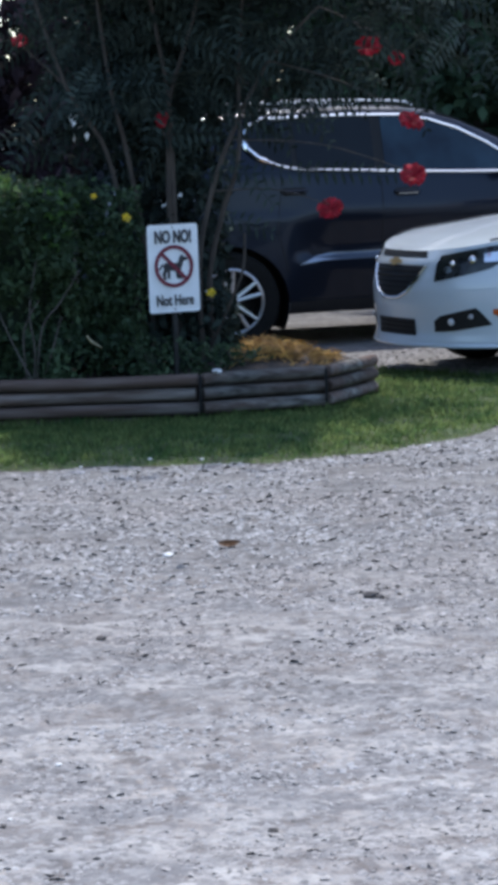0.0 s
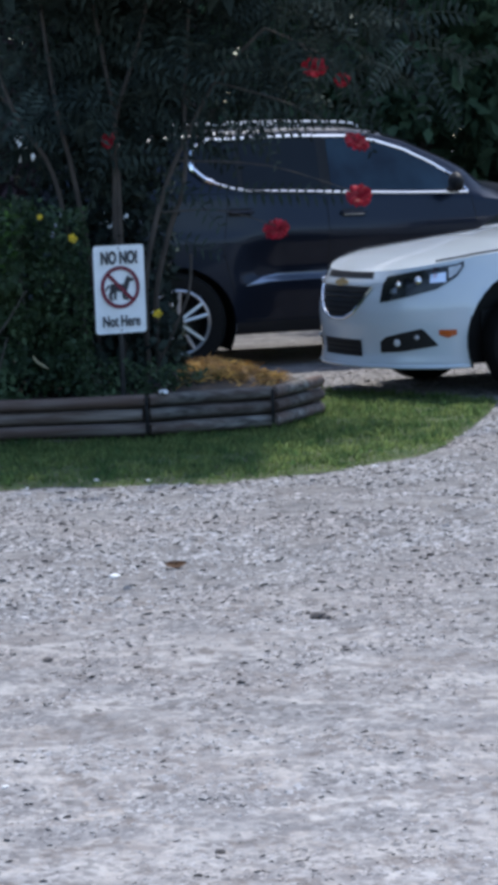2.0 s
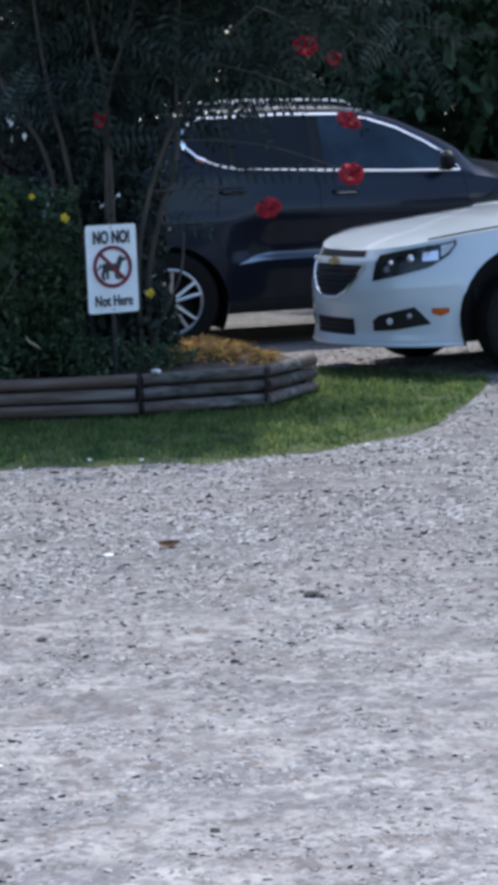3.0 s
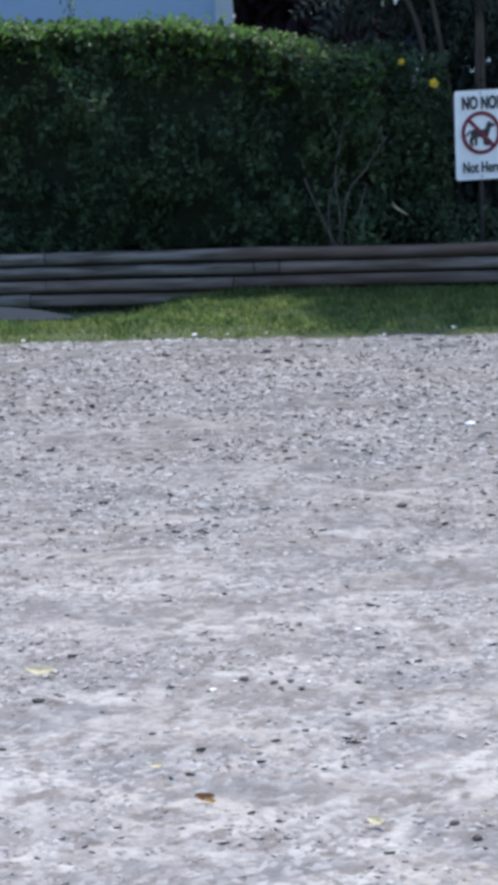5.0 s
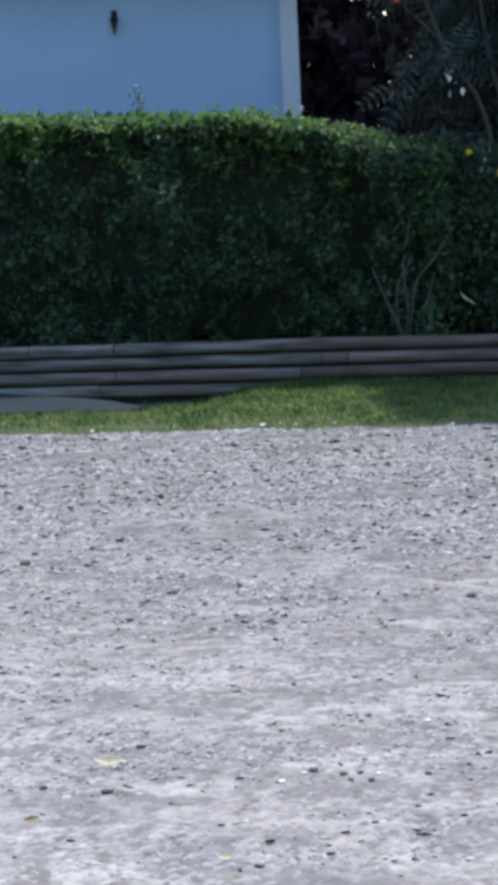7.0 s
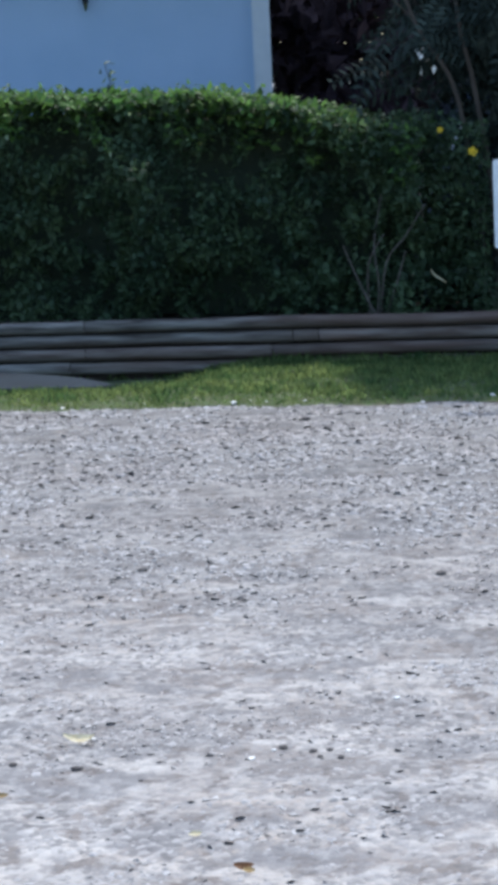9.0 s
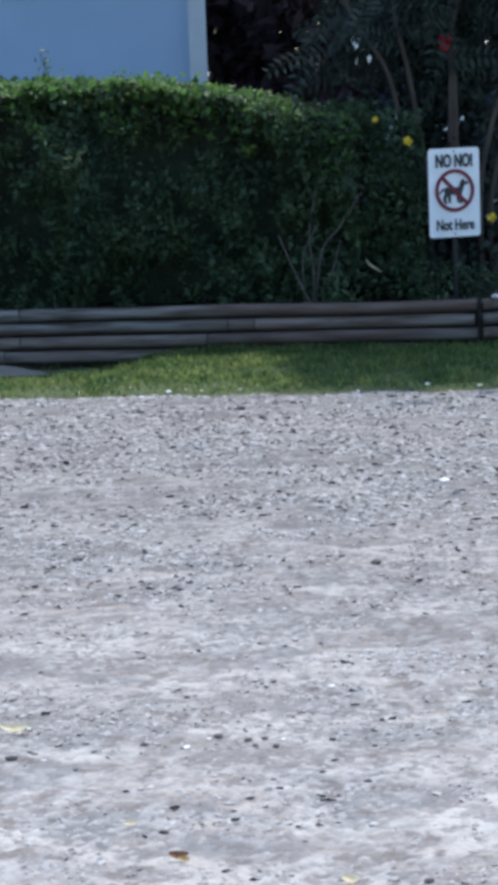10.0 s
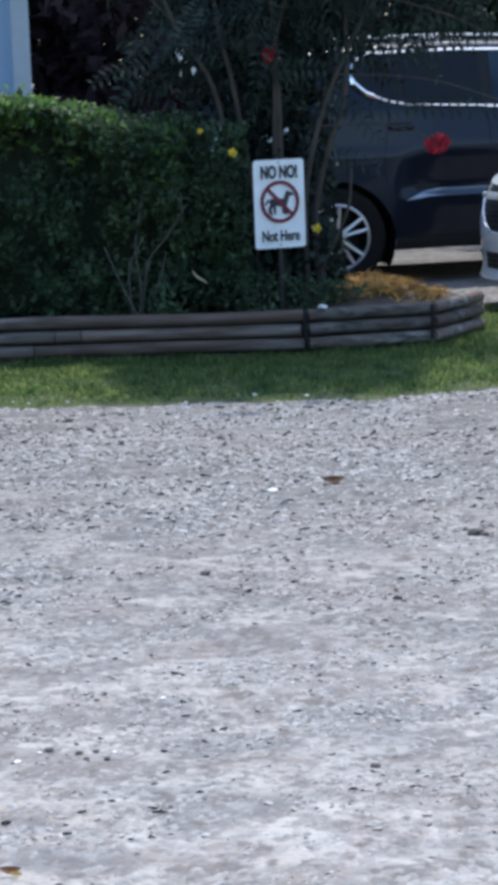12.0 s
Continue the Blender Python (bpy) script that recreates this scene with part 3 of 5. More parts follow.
board("corner_board", (-2.70, 16.49, 0.0), (-2.58, 16.55, 2.48), M["trim"], house, label="white corner board")
board("corner_board", (-2.635, 16.551, 0.0), (-2.578, 16.68, 2.48), M["trim"], house, label="white corner board")
board("casing", (-4.80, 16.49, 0.3), (-4.664, 16.55, 2.48), M["trim"], house, label="white vertical casing")
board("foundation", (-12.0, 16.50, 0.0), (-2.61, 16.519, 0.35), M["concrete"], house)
bm = bmesh.new()
vs = [bm.verts.new(p) for p in ((-12.4, 16.2, 2.5), (-2.4, 16.2, 2.5), (-2.4, 24.3, 2.5), (-12.4, 24.3, 2.5), (-12.4, 20.2, 4.0), (-2.4, 20.2, 4.0))]
for q in ((0, 1, 5, 4), (2, 3, 4, 5), (1, 2, 5), (3, 0, 4), (3, 2, 1, 0)):
    bm.faces.new([vs[i] for i in q])
part("roof", bm, M["asphalt"], house, smooth=False)

lantern = thing("wall_lantern", "small dark metal lantern with a pale glass hung on the wall", "lantern", pose(-3.80, 16.285, 2.20, 0, 0, 11) @ Matrix.Scale(0.8, 4))
bm = bmesh.new()
tube(bm, [(0, 0, 0.04), (0, -0.05, 0.06), (0, -0.08, 0.03)], 0.008)
box(bm, (-0.025, -0.012, -0.01), (0.025, 0.0, 0.07), 0.004)
part("bracket", bm, M["steel"], lantern)
bm = bmesh.new()
tube(bm, [(0, -0.08, 0.03), (0, -0.08, 0.0), (0, -0.08, -0.02)], [0.008, 0.035, 0.045])
part("cap", bm, M["plastic"], lantern)
bm = bmesh.new()
tube(bm, [(0, -0.08, -0.02), (0, -0.08, -0.06), (0, -0.08, -0.075)], [0.032, 0.026, 0.02])
part("glass", bm, M["concrete"], lantern)
bm = bmesh.new()
tube(bm, [(0, -0.08, -0.075), (0, -0.08, -0.12), (0, -0.08, -0.14)], [0.02, 0.012, 0.004])
part("finial", bm, M["soil"], lantern)


# ---- planting ----
def leaf_mass(name, places, size, mat, parent, rng, tilt=0.9, label="", shape=None):
    vv, ff = scatter(LEAF_V if shape is None else shape, LEAF_F, places, rotations(rng, len(places), tilt), size)
    return soup(name, vv, ff, mat, parent, label)


def hedge_top(x):
    return 1.475 + 0.03 * math.sin(1.7 * x + 0.6) + 0.035 * noise.noise((x * 2.5, 0, 0)) - 0.17 * max(0, x + 2.5) + 0.12 * max(0, -3.4 - x)


def make_hedge():
    rng = np.random.default_rng(11)
    hedge = thing("hedge", "clipped green hedge with glossy leaves and a sunlit top", "hedge", pose(0, 0, 0))
    # Dark sheet behind the leaves: the hedge's inner shade put into colour.
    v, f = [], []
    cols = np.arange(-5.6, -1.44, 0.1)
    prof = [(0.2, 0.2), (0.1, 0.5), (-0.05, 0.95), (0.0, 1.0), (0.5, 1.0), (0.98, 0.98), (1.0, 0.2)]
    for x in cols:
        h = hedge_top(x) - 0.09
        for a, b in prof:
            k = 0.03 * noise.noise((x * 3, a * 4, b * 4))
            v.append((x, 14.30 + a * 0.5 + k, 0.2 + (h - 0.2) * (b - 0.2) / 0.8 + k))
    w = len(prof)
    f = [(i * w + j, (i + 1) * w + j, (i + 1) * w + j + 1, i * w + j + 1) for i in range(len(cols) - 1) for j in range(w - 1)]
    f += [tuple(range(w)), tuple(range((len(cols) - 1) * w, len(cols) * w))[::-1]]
    soup("twig_core", v, f, M["hedge_core"], hedge, "dark sheet coloured as the hedge's inner shade")
    n = 46000
    x, u = rng.uniform(-5.6, -1.35, n), rng.uniform(0, 1, n)
    face = u < 0.58
    tops = np.array([hedge_top(a) for a in x])
    z = np.where(face, 0.2 + (tops - 0.2) * rng.uniform(0, 1, n), tops - rng.exponential(0.035, n))
    lump = np.array([noise.noise((a * 1.9, b * 2.2, 1.0)) for a, b in zip(x, z)])
    lump2 = np.array([noise.noise((a * 6, b * 6, 3.0)) for a, b in zip(x, z)])
    y = np.where(face, 13.95 + 0.12 * np.clip(1 - (z - 0.2) / 1.2, 0, 1) ** 1.2 - 0.34 * lump - 0.20 * lump2 + rng.exponential(0.04, n), rng.uniform(13.9, 14.85, n))
    z = np.where(face, z, z + 0.05 * np.array([noise.noise((a * 4, b * 4, 7)) for a, b in zip(x, y)]))
    keep = ~face | (0.6 * lump + lump2 > -0.16) | (rng.uniform(0, 1, n) < 0.12)
    stray = (~face) & (rng.uniform(0, 1, n) > 0.97)
    z = z + stray * rng.uniform(0.02, 0.07, n)
    low = keep & face
    # Brighter leaf copies paint in the sun on the hedge's top.
    lit_leaf = ~face & (rng.uniform(0, 1, n) < 0.6 - 0.3 * np.clip(x + 2.6, 0, 1)) | low & (z > tops - 0.30) & (lump2 > 0.05) & (rng.uniform(0, 1, n) < 0.20 + 0.5 * np.clip((-3.0 - x) / 0.6, 0, 1))
    leaf_mass("young_leaves", np.stack([x, y - 0.015, z + 0.01], 1)[lit_leaf], rng.uniform(0.04, 0.075, lit_leaf.sum()), M["lit_leaf"], hedge, rng, 0.6, "leaves along the top coloured brighter for sunlight")
    low, old = low & ~lit_leaf, ~face & ~lit_leaf
    leaf_mass("leaves", np.stack([x, y, z], 1)[low], rng.uniform(0.03, 0.065, low.sum()), M["hedge"], hedge, rng)
    leaf_mass("top_leaves", np.stack([x, y, z], 1)[old], rng.uniform(0.04, 0.08, old.sum()), M["hedge"], hedge, rng, 0.5)
    # Still paler leaves are painted glints, most of them at the left.
    pale = np.flatnonzero(lit_leaf & face & (rng.uniform(0, 1, n) < np.where(x < -3.0, 0.09, 0.02)))
    leaf_mass("pale_leaves", np.stack([x, y - 0.04, z + 0.01], 1)[pale], rng.uniform(0.025, 0.05, len(pale)), M["glint_leaf"], hedge, rng, 0.7, "pale leaves coloured as glints of light")
    bm = bmesh.new()
    tube(bm, [(-3.2, 14.3, 1.45), (-3.21, 14.3, 1.6), (-3.24, 14.29, 1.72)], [0.004, 0.003, 0.002], 5)
    part("shoot", bm, M["bark"], hedge)
    k = 26
    leaf_mass("shoot_leaves", np.stack([-3.22 + rng.normal(0, 0.022, k), 14.3 + rng.normal(0, 0.02, k), rng.uniform(1.5, 1.73, k)], 1), rng.uniform(0.03, 0.05, k), M["hedge"], hedge, rng)
    return hedge


make_hedge()


def stem(bm, path, r0, r1, sides=7):
    """A bent tapering stem through the given points."""
    pts = [Vector(p) for p in path]
    out = []
    for i in range(len(pts) - 1):
        p0, p1, p2, p3 = pts[max(i - 1, 0)], pts[i], pts[i + 1], pts[min(i + 2, len(pts) - 1)]
        for k in range(5):
            t = k / 5
            out.append(0.5 * ((2 * p1) + (p2 - p0) * t + (2 * p0 - 5 * p1 + 4 * p2 - p3) * t * t + (3 * p1 - p0 - 3 * p2 + p3) * t ** 3))
    out.append(pts[-1])
    m = len(out) - 1
    tube(bm, out, [r0 + (r1 - r0) * i / m for i in range(m + 1)], sides)


def frond(bm, base, tip, sag, spacing=0.05, length=0.075, width=0.02, roll=0.0):
    """A feathered leaf: a thin rib with pairs of narrow leaflets."""
    a, b = Vector(base), Vector(tip)
    n = max(4, int((b - a).length / spacing))
    side0 = (b - a).cross(Vector((0, 1, 0))).normalized()
    deep = (b - a).cross(side0).normalized()
    side = side0 * math.cos(roll) + deep * math.sin(roll)
    pts = [a.lerp(b, i / n) + Vector((0, 0, -sag * 4 * (i / n) * (i / n) + 0)) for i in range(n + 1)]
    tube(bm, pts, 0.0025, 4, cap=False)
    along = (b - a).normalized()
    for i in range(1, n + 1):
        t = i / n
        ln = length * (0.55 + 0.9 * math.sin(math.pi * min(0.95, t * 0.8 + 0.12)) * 0.6)
        for s in (-1, 1):
            d = (side * s + along * 0.35).normalized()
            p = pts[i]
            w2 = along * (width / 2)
            q = [p, p + d * ln * 0.5 + w2, p + d * ln - Vector((0, 0, 0.01)), p + d * ln * 0.5 - w2]
            bm.faces.new([bm.verts.new(c) for c in q])


RED_AT = [(-1.65, 14.3, 2.17), (-0.83, 14.3, 1.69), (0.38, 14.3, 2.06), (0.54, 14.32, 1.99), (0.61, 14.3, 1.62), (0.62, 14.28, 1.31), (0.13, 14.3, 1.13)]


def make_flowering_shrub():
    rng = np.random.default_rng(21)
    shrub = thing("flowering_shrub", "tall multi-stemmed shrub with feathered dark leaves and grey stems", "shrub")
    ways = [[(-1.0, 14.5, 0.2), (-1.08, 14.5, 0.9), (-1.18, 14.45, 1.5), (-1.40, 14.4, 1.9), (-1.62, 14.4, 2.6)],
            [(-0.95, 14.55, 0.2), (-0.98, 14.5, 0.9), (-1.06, 14.42, 1.5), (-1.14, 14.4, 1.9), (-1.22, 14.45, 2.6)],
            [(-0.80, 14.5, 0.2), (-0.83, 14.5, 0.9), (-0.81, 14.45, 1.6), (-0.78, 14.4, 1.85), (-0.64, 14.4, 2.25), (-0.5, 14.4, 2.8)],
            [(-0.80, 14.55, 0.2), (-0.80, 14.5, 1.0), (-0.80, 14.45, 1.75), (-0.85, 14.45, 2.15), (-0.95, 14.5, 2.8)],
            [(-0.66, 14.5, 0.25), (-0.66, 14.45, 0.8), (-0.58, 14.4, 1.2), (-0.45, 14.4, 1.55), (-0.2, 14.4, 2.0), (0.1, 14.35, 2.3)],
            [(-0.60, 14.55, 0.3), (-0.60, 14.5, 0.75), (-0.50, 14.45, 1.15), (-0.40, 14.4, 1.45), (-0.38, 14.45, 2.0), (-0.30, 14.5, 2.8)],
            [(-0.62, 14.45, 0.3), (-0.50, 14.4, 0.55), (-0.40, 14.38, 0.78), (-0.38, 14.35, 1.0)]]
    for i, p in enumerate(ways):
        bm = bmesh.new()
        stem(bm, p, 0.02 if i < 6 else 0.008, 0.009)
        part("stem", bm, M["bark"], shrub)
    twigs = [[(0.1, 14.35, 2.3), (0.3, 14.32, 2.2), (0.40, 14.3, 2.08)], [(0.1, 14.35, 2.3), (0.4, 14.34, 2.15), (0.56, 14.32, 2.0)],
             [(-0.2, 14.4, 2.0), (0.25, 14.35, 1.85), (0.62, 14.3, 1.63)], [(-0.45, 14.4, 1.55), (0.1, 14.35, 1.5), (0.62, 14.28, 1.32)],
             [(-0.55, 14.4, 1.25), (-0.2, 14.35, 1.25), (0.13, 14.3, 1.15)], [(-1.40, 14.4, 1.9), (-1.55, 14.35, 2.05), (-1.65, 14.3, 2.15)],
             [(-0.80, 14.45, 1.5), (-0.84, 14.38, 1.62), (-0.83, 14.3, 1.68)]]
    for p in twigs:
        bm = bmesh.new()
        stem(bm, p, 0.006, 0.0025, 5)
        part("twig", bm, M["bark"], shrub)
    # feathered leaves that hang before the dark car
    hang = [((-0.62, 14.35, 1.36), (0.30, 14.3, 1.33), 0.0), ((-0.1, 14.35, 1.37), (0.56, 14.3, 1.31), 0.0), ((-0.5, 14.4, 1.68), (0.15, 14.3, 1.62), 0.0),
            ((-0.5, 14.4, 1.74), (0.28, 14.3, 1.70), 0.0), ((-0.2, 14.4, 1.78), (0.5, 14.3, 1.76), 0.0),
            ((-0.5, 14.4, 1.1), (-0.22, 14.3, 1.04), 0.01), ((-0.45, 14.4, 1.45), (-0.2, 14.3, 1.16), 0.0),
            ((0.0, 14.4, 1.9), (0.75, 14.3, 1.80), 0.02), ((0.2, 14.4, 2.15), (0.9, 14.3, 2.05), 0.03), ((0.1, 14.4, 2.2), (0.6, 14.3, 1.92), 0.0)]
    for a, b, s in hang:
        bm = bmesh.new()
        frond(bm, a, b, s)
        part("frond", bm, M["frond"], shrub, smooth=False)
    bm = bmesh.new()
    for i in range(520):
        if i < 330:
            c = Vector((max(-1.5, rng.normal(-0.85, 0.45)), rng.normal(14.75, 0.3), 1.5 + abs(rng.normal(0.55, 0.55))))
        else:
            c = Vector((rng.normal(0.15, 0.45), rng.normal(14.7, 0.25), 2.0 + abs(rng.normal(0.35, 0.4))))
        if c.x > -0.6 and c.z < 1.72:
            c.z += 0.45
        d = Vector((rng.normal(0, 1), rng.normal(-0.2, 0.7), rng.normal(-0.15, 0.5))).normalized() * rng.uniform(0.25, 0.5)
        frond(bm, c, c + d, 0.02, 0.045, 0.085, 0.026, rng.uniform(-1, 1))
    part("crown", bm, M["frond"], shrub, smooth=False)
    # Leaves above the view, added to cast shade on the grass verge.
    n = 5600
    up = np.stack([rng.uniform(-1.45, 0.1, n), rng.normal(14.45, 0.42, n), rng.normal(2.9, 0.25, n)], 1)
    up = up[(up[:, 2] > 2.5) & (up[:, 2] < 3.5)]
    n = 6800
    over = np.stack([rng.uniform(-1.2, 0.1, n), rng.normal(14.16, 0.30, n), rng.uniform(2.95, 3.8, n)], 1)
    keep = np.array([noise.noise((a * 1.6, b * 1.6, c)) for a, b, c in over]) > -0.18
    up = np.concatenate([up, over[keep]])
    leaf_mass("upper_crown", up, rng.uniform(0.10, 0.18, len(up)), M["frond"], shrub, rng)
    # A few leaves in white stone colour stand in for bright glints.
    k = 7
    leaf_mass("pale_leaves", np.stack([rng.normal(-1.33, 0.03, k), rng.normal(14.3, 0.02, k), rng.normal(1.67, 0.05, k)], 1), rng.uniform(0.03, 0.06, k), M["stone_white"], shrub, rng, 1.2, "white leaves standing in for bright glints")
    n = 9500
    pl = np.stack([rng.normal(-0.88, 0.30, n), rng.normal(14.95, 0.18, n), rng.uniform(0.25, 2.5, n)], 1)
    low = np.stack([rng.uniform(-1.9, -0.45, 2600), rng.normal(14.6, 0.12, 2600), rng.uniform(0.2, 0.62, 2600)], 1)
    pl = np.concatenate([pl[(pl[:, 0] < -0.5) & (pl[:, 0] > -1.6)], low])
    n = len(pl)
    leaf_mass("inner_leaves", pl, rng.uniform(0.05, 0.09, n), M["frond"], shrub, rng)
    return shrub


make_flowering_shrub()


def blossom(name, mat, r, petals, label, at, seed, group):
    rng = np.random.default_rng(seed)
    fl = thing(name, label, "flower", pose(*at, rng.uniform(40, 80), 0, rng.uniform(-40, 40)), group)
    for k in range(petals):
        bm = bmesh.new()
        a0 = 2 * math.pi * k / petals + rng.uniform(-0.2, 0.2)
        grid = []
        for i in range(6):
            t = i / 5
            row = []
            for j in range(5):
                s = (j / 4 - 0.5) * 2
                wid = 0.95 * math.sin(math.pi * min(1, 0.12 + 0.75 * t))
                a = a0 + s * wid * 0.95
                rr = r * t * (1 - 0.15 * s * s)
                z = r * (0.24 * math.sin(t * 2.2) + 0.16 * t * math.sin(5 * s + seed + k) + 0.1 * t * rng.uniform(-1, 1))
                row.append(bm.verts.new((rr * math.cos(a), rr * math.sin(a), z)))
            grid.append(row)
        for i in range(5):
            for j in range(4):
                bm.faces.new((grid[i][j], grid[i][j + 1], grid[i + 1][j + 1], grid[i + 1][j]))
        bmesh.ops.remove_doubles(bm, verts=bm.verts[:], dist=1e-5)
        part("petal", bm, mat, fl)
    bm = bmesh.new()
    tube(bm, [(0, 0, -0.02), (0, 0, r * 0.5), (r * 0.1, 0, r * 0.8)], [0.004, 0.003, 0.004], 5)
    part("stamen", bm, mat, fl)
    return fl


for i, at in enumerate((x, y, z - 0.010) for x, y, z in RED_AT):
    small = i in (0, 1, 3)
    blossom("red_flower", M["red"], 0.050 if small else 0.080, 11, "red ruffled blossom on a thin twig of the shrub", at, 30 + i, "red blossoms")
for i, at in enumerate([(-1.04, 13.9, 1.13), (-1.22, 13.9, 1.26), (-0.58, 14.1, 0.67)]):
    blossom("yellow_flower", M["yellow"], 0.03 if i != 1 else 0.02, 5, "small yellow blossom among the dark leaves", at, 50 + i, "yellow blossoms")


# low shrub between the hedge and the sign, bare stems at its foot
def make_low_shrub():
    rng = np.random.default_rng(33)
    sh = thing("low_shrub", "rounded dark green shrub with bare grey stems at its foot", "shrub")
    for p in ([(-1.62, 14.02, 0.2), (-1.72, 14.0, 0.42), (-1.80, 14.0, 0.62)], [(-1.62, 14.05, 0.2), (-1.60, 14.0, 0.4), (-1.62, 14.0, 0.62), (-1.58, 14.1, 0.9)],
              [(-1.57, 14.05, 0.2), (-1.50, 14.0, 0.38), (-1.44, 14.0, 0.58)], [(-1.60, 14.05, 0.22), (-1.55, 14.0, 0.52), (-1.44, 13.98, 0.66), (-1.32, 13.97, 0.84)],
              [(-1.66, 14.05, 0.2), (-1.66, 14.02, 0.5), (-1.56, 14.0, 0.68)]):
        bm = bmesh.new()
        stem(bm, [(a, b - 0.10, c) for a, b, c in p], 0.0065, 0.003, 6)
        part("stem", bm, M["twig"], sh)
    n = 5600
    ang, rad = rng.uniform(0, 2 * np.pi, n), np.sqrt(rng.uniform(0.35, 1, n))
    zz = rng.uniform(0.35, 1.36, n)
    wide = np.interp(zz, [0.3, 0.6, 1.0, 1.3, 1.45], [0.35, 0.52, 0.60, 0.48, 0.2])
    x = -1.68 + 1.05 * wide * rad * np.cos(ang)
    y = 14.42 + 0.62 * wide * rad * np.sin(ang)
    k = np.array([noise.noise((a * 3, b * 3, c * 3)) for a, b, c in zip(x, y, zz)])
    ok = (k > -0.25) & ~((zz < 0.62) & (y < 14.2) & (rng.uniform(0, 1, n) > 0.25))
    pl = np.stack([x, y, zz], 1)[ok]
    leaf_mass("leaves", pl, rng.uniform(0.035, 0.065, len(pl)), M["hedge"], sh, rng)
    n = 2600
    pl = np.stack([rng.uniform(-1.35, -0.98, n), rng.normal(14.25, 0.12, n), rng.uniform(0.22, 1.3, n)], 1)
    leaf_mass("side_leaves", pl, rng.uniform(0.03, 0.06, n), M["hedge"], sh, rng)


make_low_shrub()


def make_ground_cover():
    """Small leafy weeds round the sign's foot and before the straw."""
    rng = np.random.default_rng(61)
    for x0, y0, spread, high, count in ((-0.95, 14.12, 0.12, 0.22, 420), (-0.68, 14.10, 0.10, 0.17, 260), (-0.47, 14.18, 0.07, 0.15, 150), (-0.34, 14.30, 0.05, 0.11, 70)):
        weed = thing("weed", "low dark green weed growing in the mulched bed", "weed", pose(x0, y0, 0.19), "weeds in the bed")
        for k in range(5):
            a = 2 * math.pi * k / 5 + rng.uniform(-0.4, 0.4)
            bm = bmesh.new()
            stem(bm, [(0, 0, 0), (0.3 * spread * math.cos(a), 0.3 * spread * math.sin(a), 0.6 * high), (spread * math.cos(a), spread * math.sin(a), high)], 0.003, 0.0015, 5)
            part("stem", bm, M["twig"], weed)
        up = rng.uniform(0, 1, count)
        pl = np.stack([rng.normal(0, spread, count) * (0.5 + up), rng.normal(0, spread * 0.7, count), 0.01 + high * up], 1)
        leaf_mass("leaves", pl, rng.uniform(0.025, 0.05, count), M["hedge"], weed, rng)


make_ground_cover()

# straw on the mound
rng = np.random.default_rng(5)
n = 2400
sx, sy = rng.normal(-0.16, 0.19, n), rng.normal(14.45, 0.13, n)
clump = np.array([noise.noise((x * 9, y * 9, 4)) for x, y in zip(sx, sy)])
ok = (clump > -0.15) & (sx > -0.48) & (sx < 0.16) & (sy > 14.12 + 0.35 * np.maximum(0, sx))
sx, sy, clump = sx[ok], sy[ok], clump[ok]
sz = np.array([bed_z(x, y) for x, y in zip(sx, sy)]) + rng.uniform(0.0, 0.04, len(sx)) + 0.05 * clump
straw_v = [(-0.5, -0.03, 0), (0.5, -0.03, 0.1), (0.5, 0.03, 0.1), (-0.5, 0.03, 0), (0, 0, 0.12)]
straw_f = [(0, 1, 4), (1, 2, 4), (2, 3, 4), (3, 0, 4)]
sv, sf = scatter(straw_v, straw_f, np.stack([sx, sy, sz], 1), rotations(rng, len(sx), 0.35), rng.uniform(0.04, 0.10, len(sx)))
tagged(soup("straw", sv, sf, M["straw"]), "golden dry straw heaped on the bed corner", "straw", kind="stuff")


# ---- sign ----
def text_mesh(body, size, mat, parent, x, z, y, bold=0.0, narrow=1.0, name="lettering"):
    cu = bpy.data.curves.new(name, "FONT")
    cu.body, cu.size, cu.align_x, cu.align_y, cu.offset, cu.extrude = body, size, "CENTER", "CENTER", bold, 0.002
    tmp = bpy.data.objects.new(name, cu)
    scene.collection.objects.link(tmp)
    bpy.context.view_layer.update()
    me = bpy.data.meshes.new_from_object(tmp.evaluated_get(bpy.context.evaluated_depsgraph_get()))
    bpy.data.objects.remove(tmp)
    me.materials.clear()
    me.materials.append(mat)
    ob = new(name, me)
    ob.parent = parent
    ob.matrix_local = pose(x, y, z, 90, 0, 0) @ Matrix.Diagonal((narrow, 1, 1, 1))
    return ob


def rounded_plate(bm, w, h, r, y0, y1, hole=0.0):
    pts = []
    for cx, cz, a0 in ((w / 2 - r, h / 2 - r, 0), (-w / 2 + r, h / 2 - r, 90), (-w / 2 + r, -h / 2 + r, 180), (w / 2 - r, -h / 2 + r, 270)):
        pts += [(cx + r * math.cos(radians(a0 + 15 * k)), cz + r * math.sin(radians(a0 + 15 * k))) for k in range(7)]
    fr = [bm.verts.new((x, y0, z)) for x, z in pts]
    bk = [bm.verts.new((x, y1, z)) for x, z in pts]
    n = len(pts)
    for i in range(n):
        bm.faces.new((fr[i], fr[(i + 1) % n], bk[(i + 1) % n], bk[i]))
    if hole:
        sx, sz = (w - 2 * hole) / w, (h - 2 * hole) / h
        fi = [bm.verts.new((x * sx, y0, z * sz)) for x, z in pts]
        for i in range(n):
            bm.faces.new((fr[i], fi[i], fi[(i + 1) % n], fr[(i + 1) % n]))
    else:
        bm.faces.new(fr)
        bm.faces.new(bk[::-1])


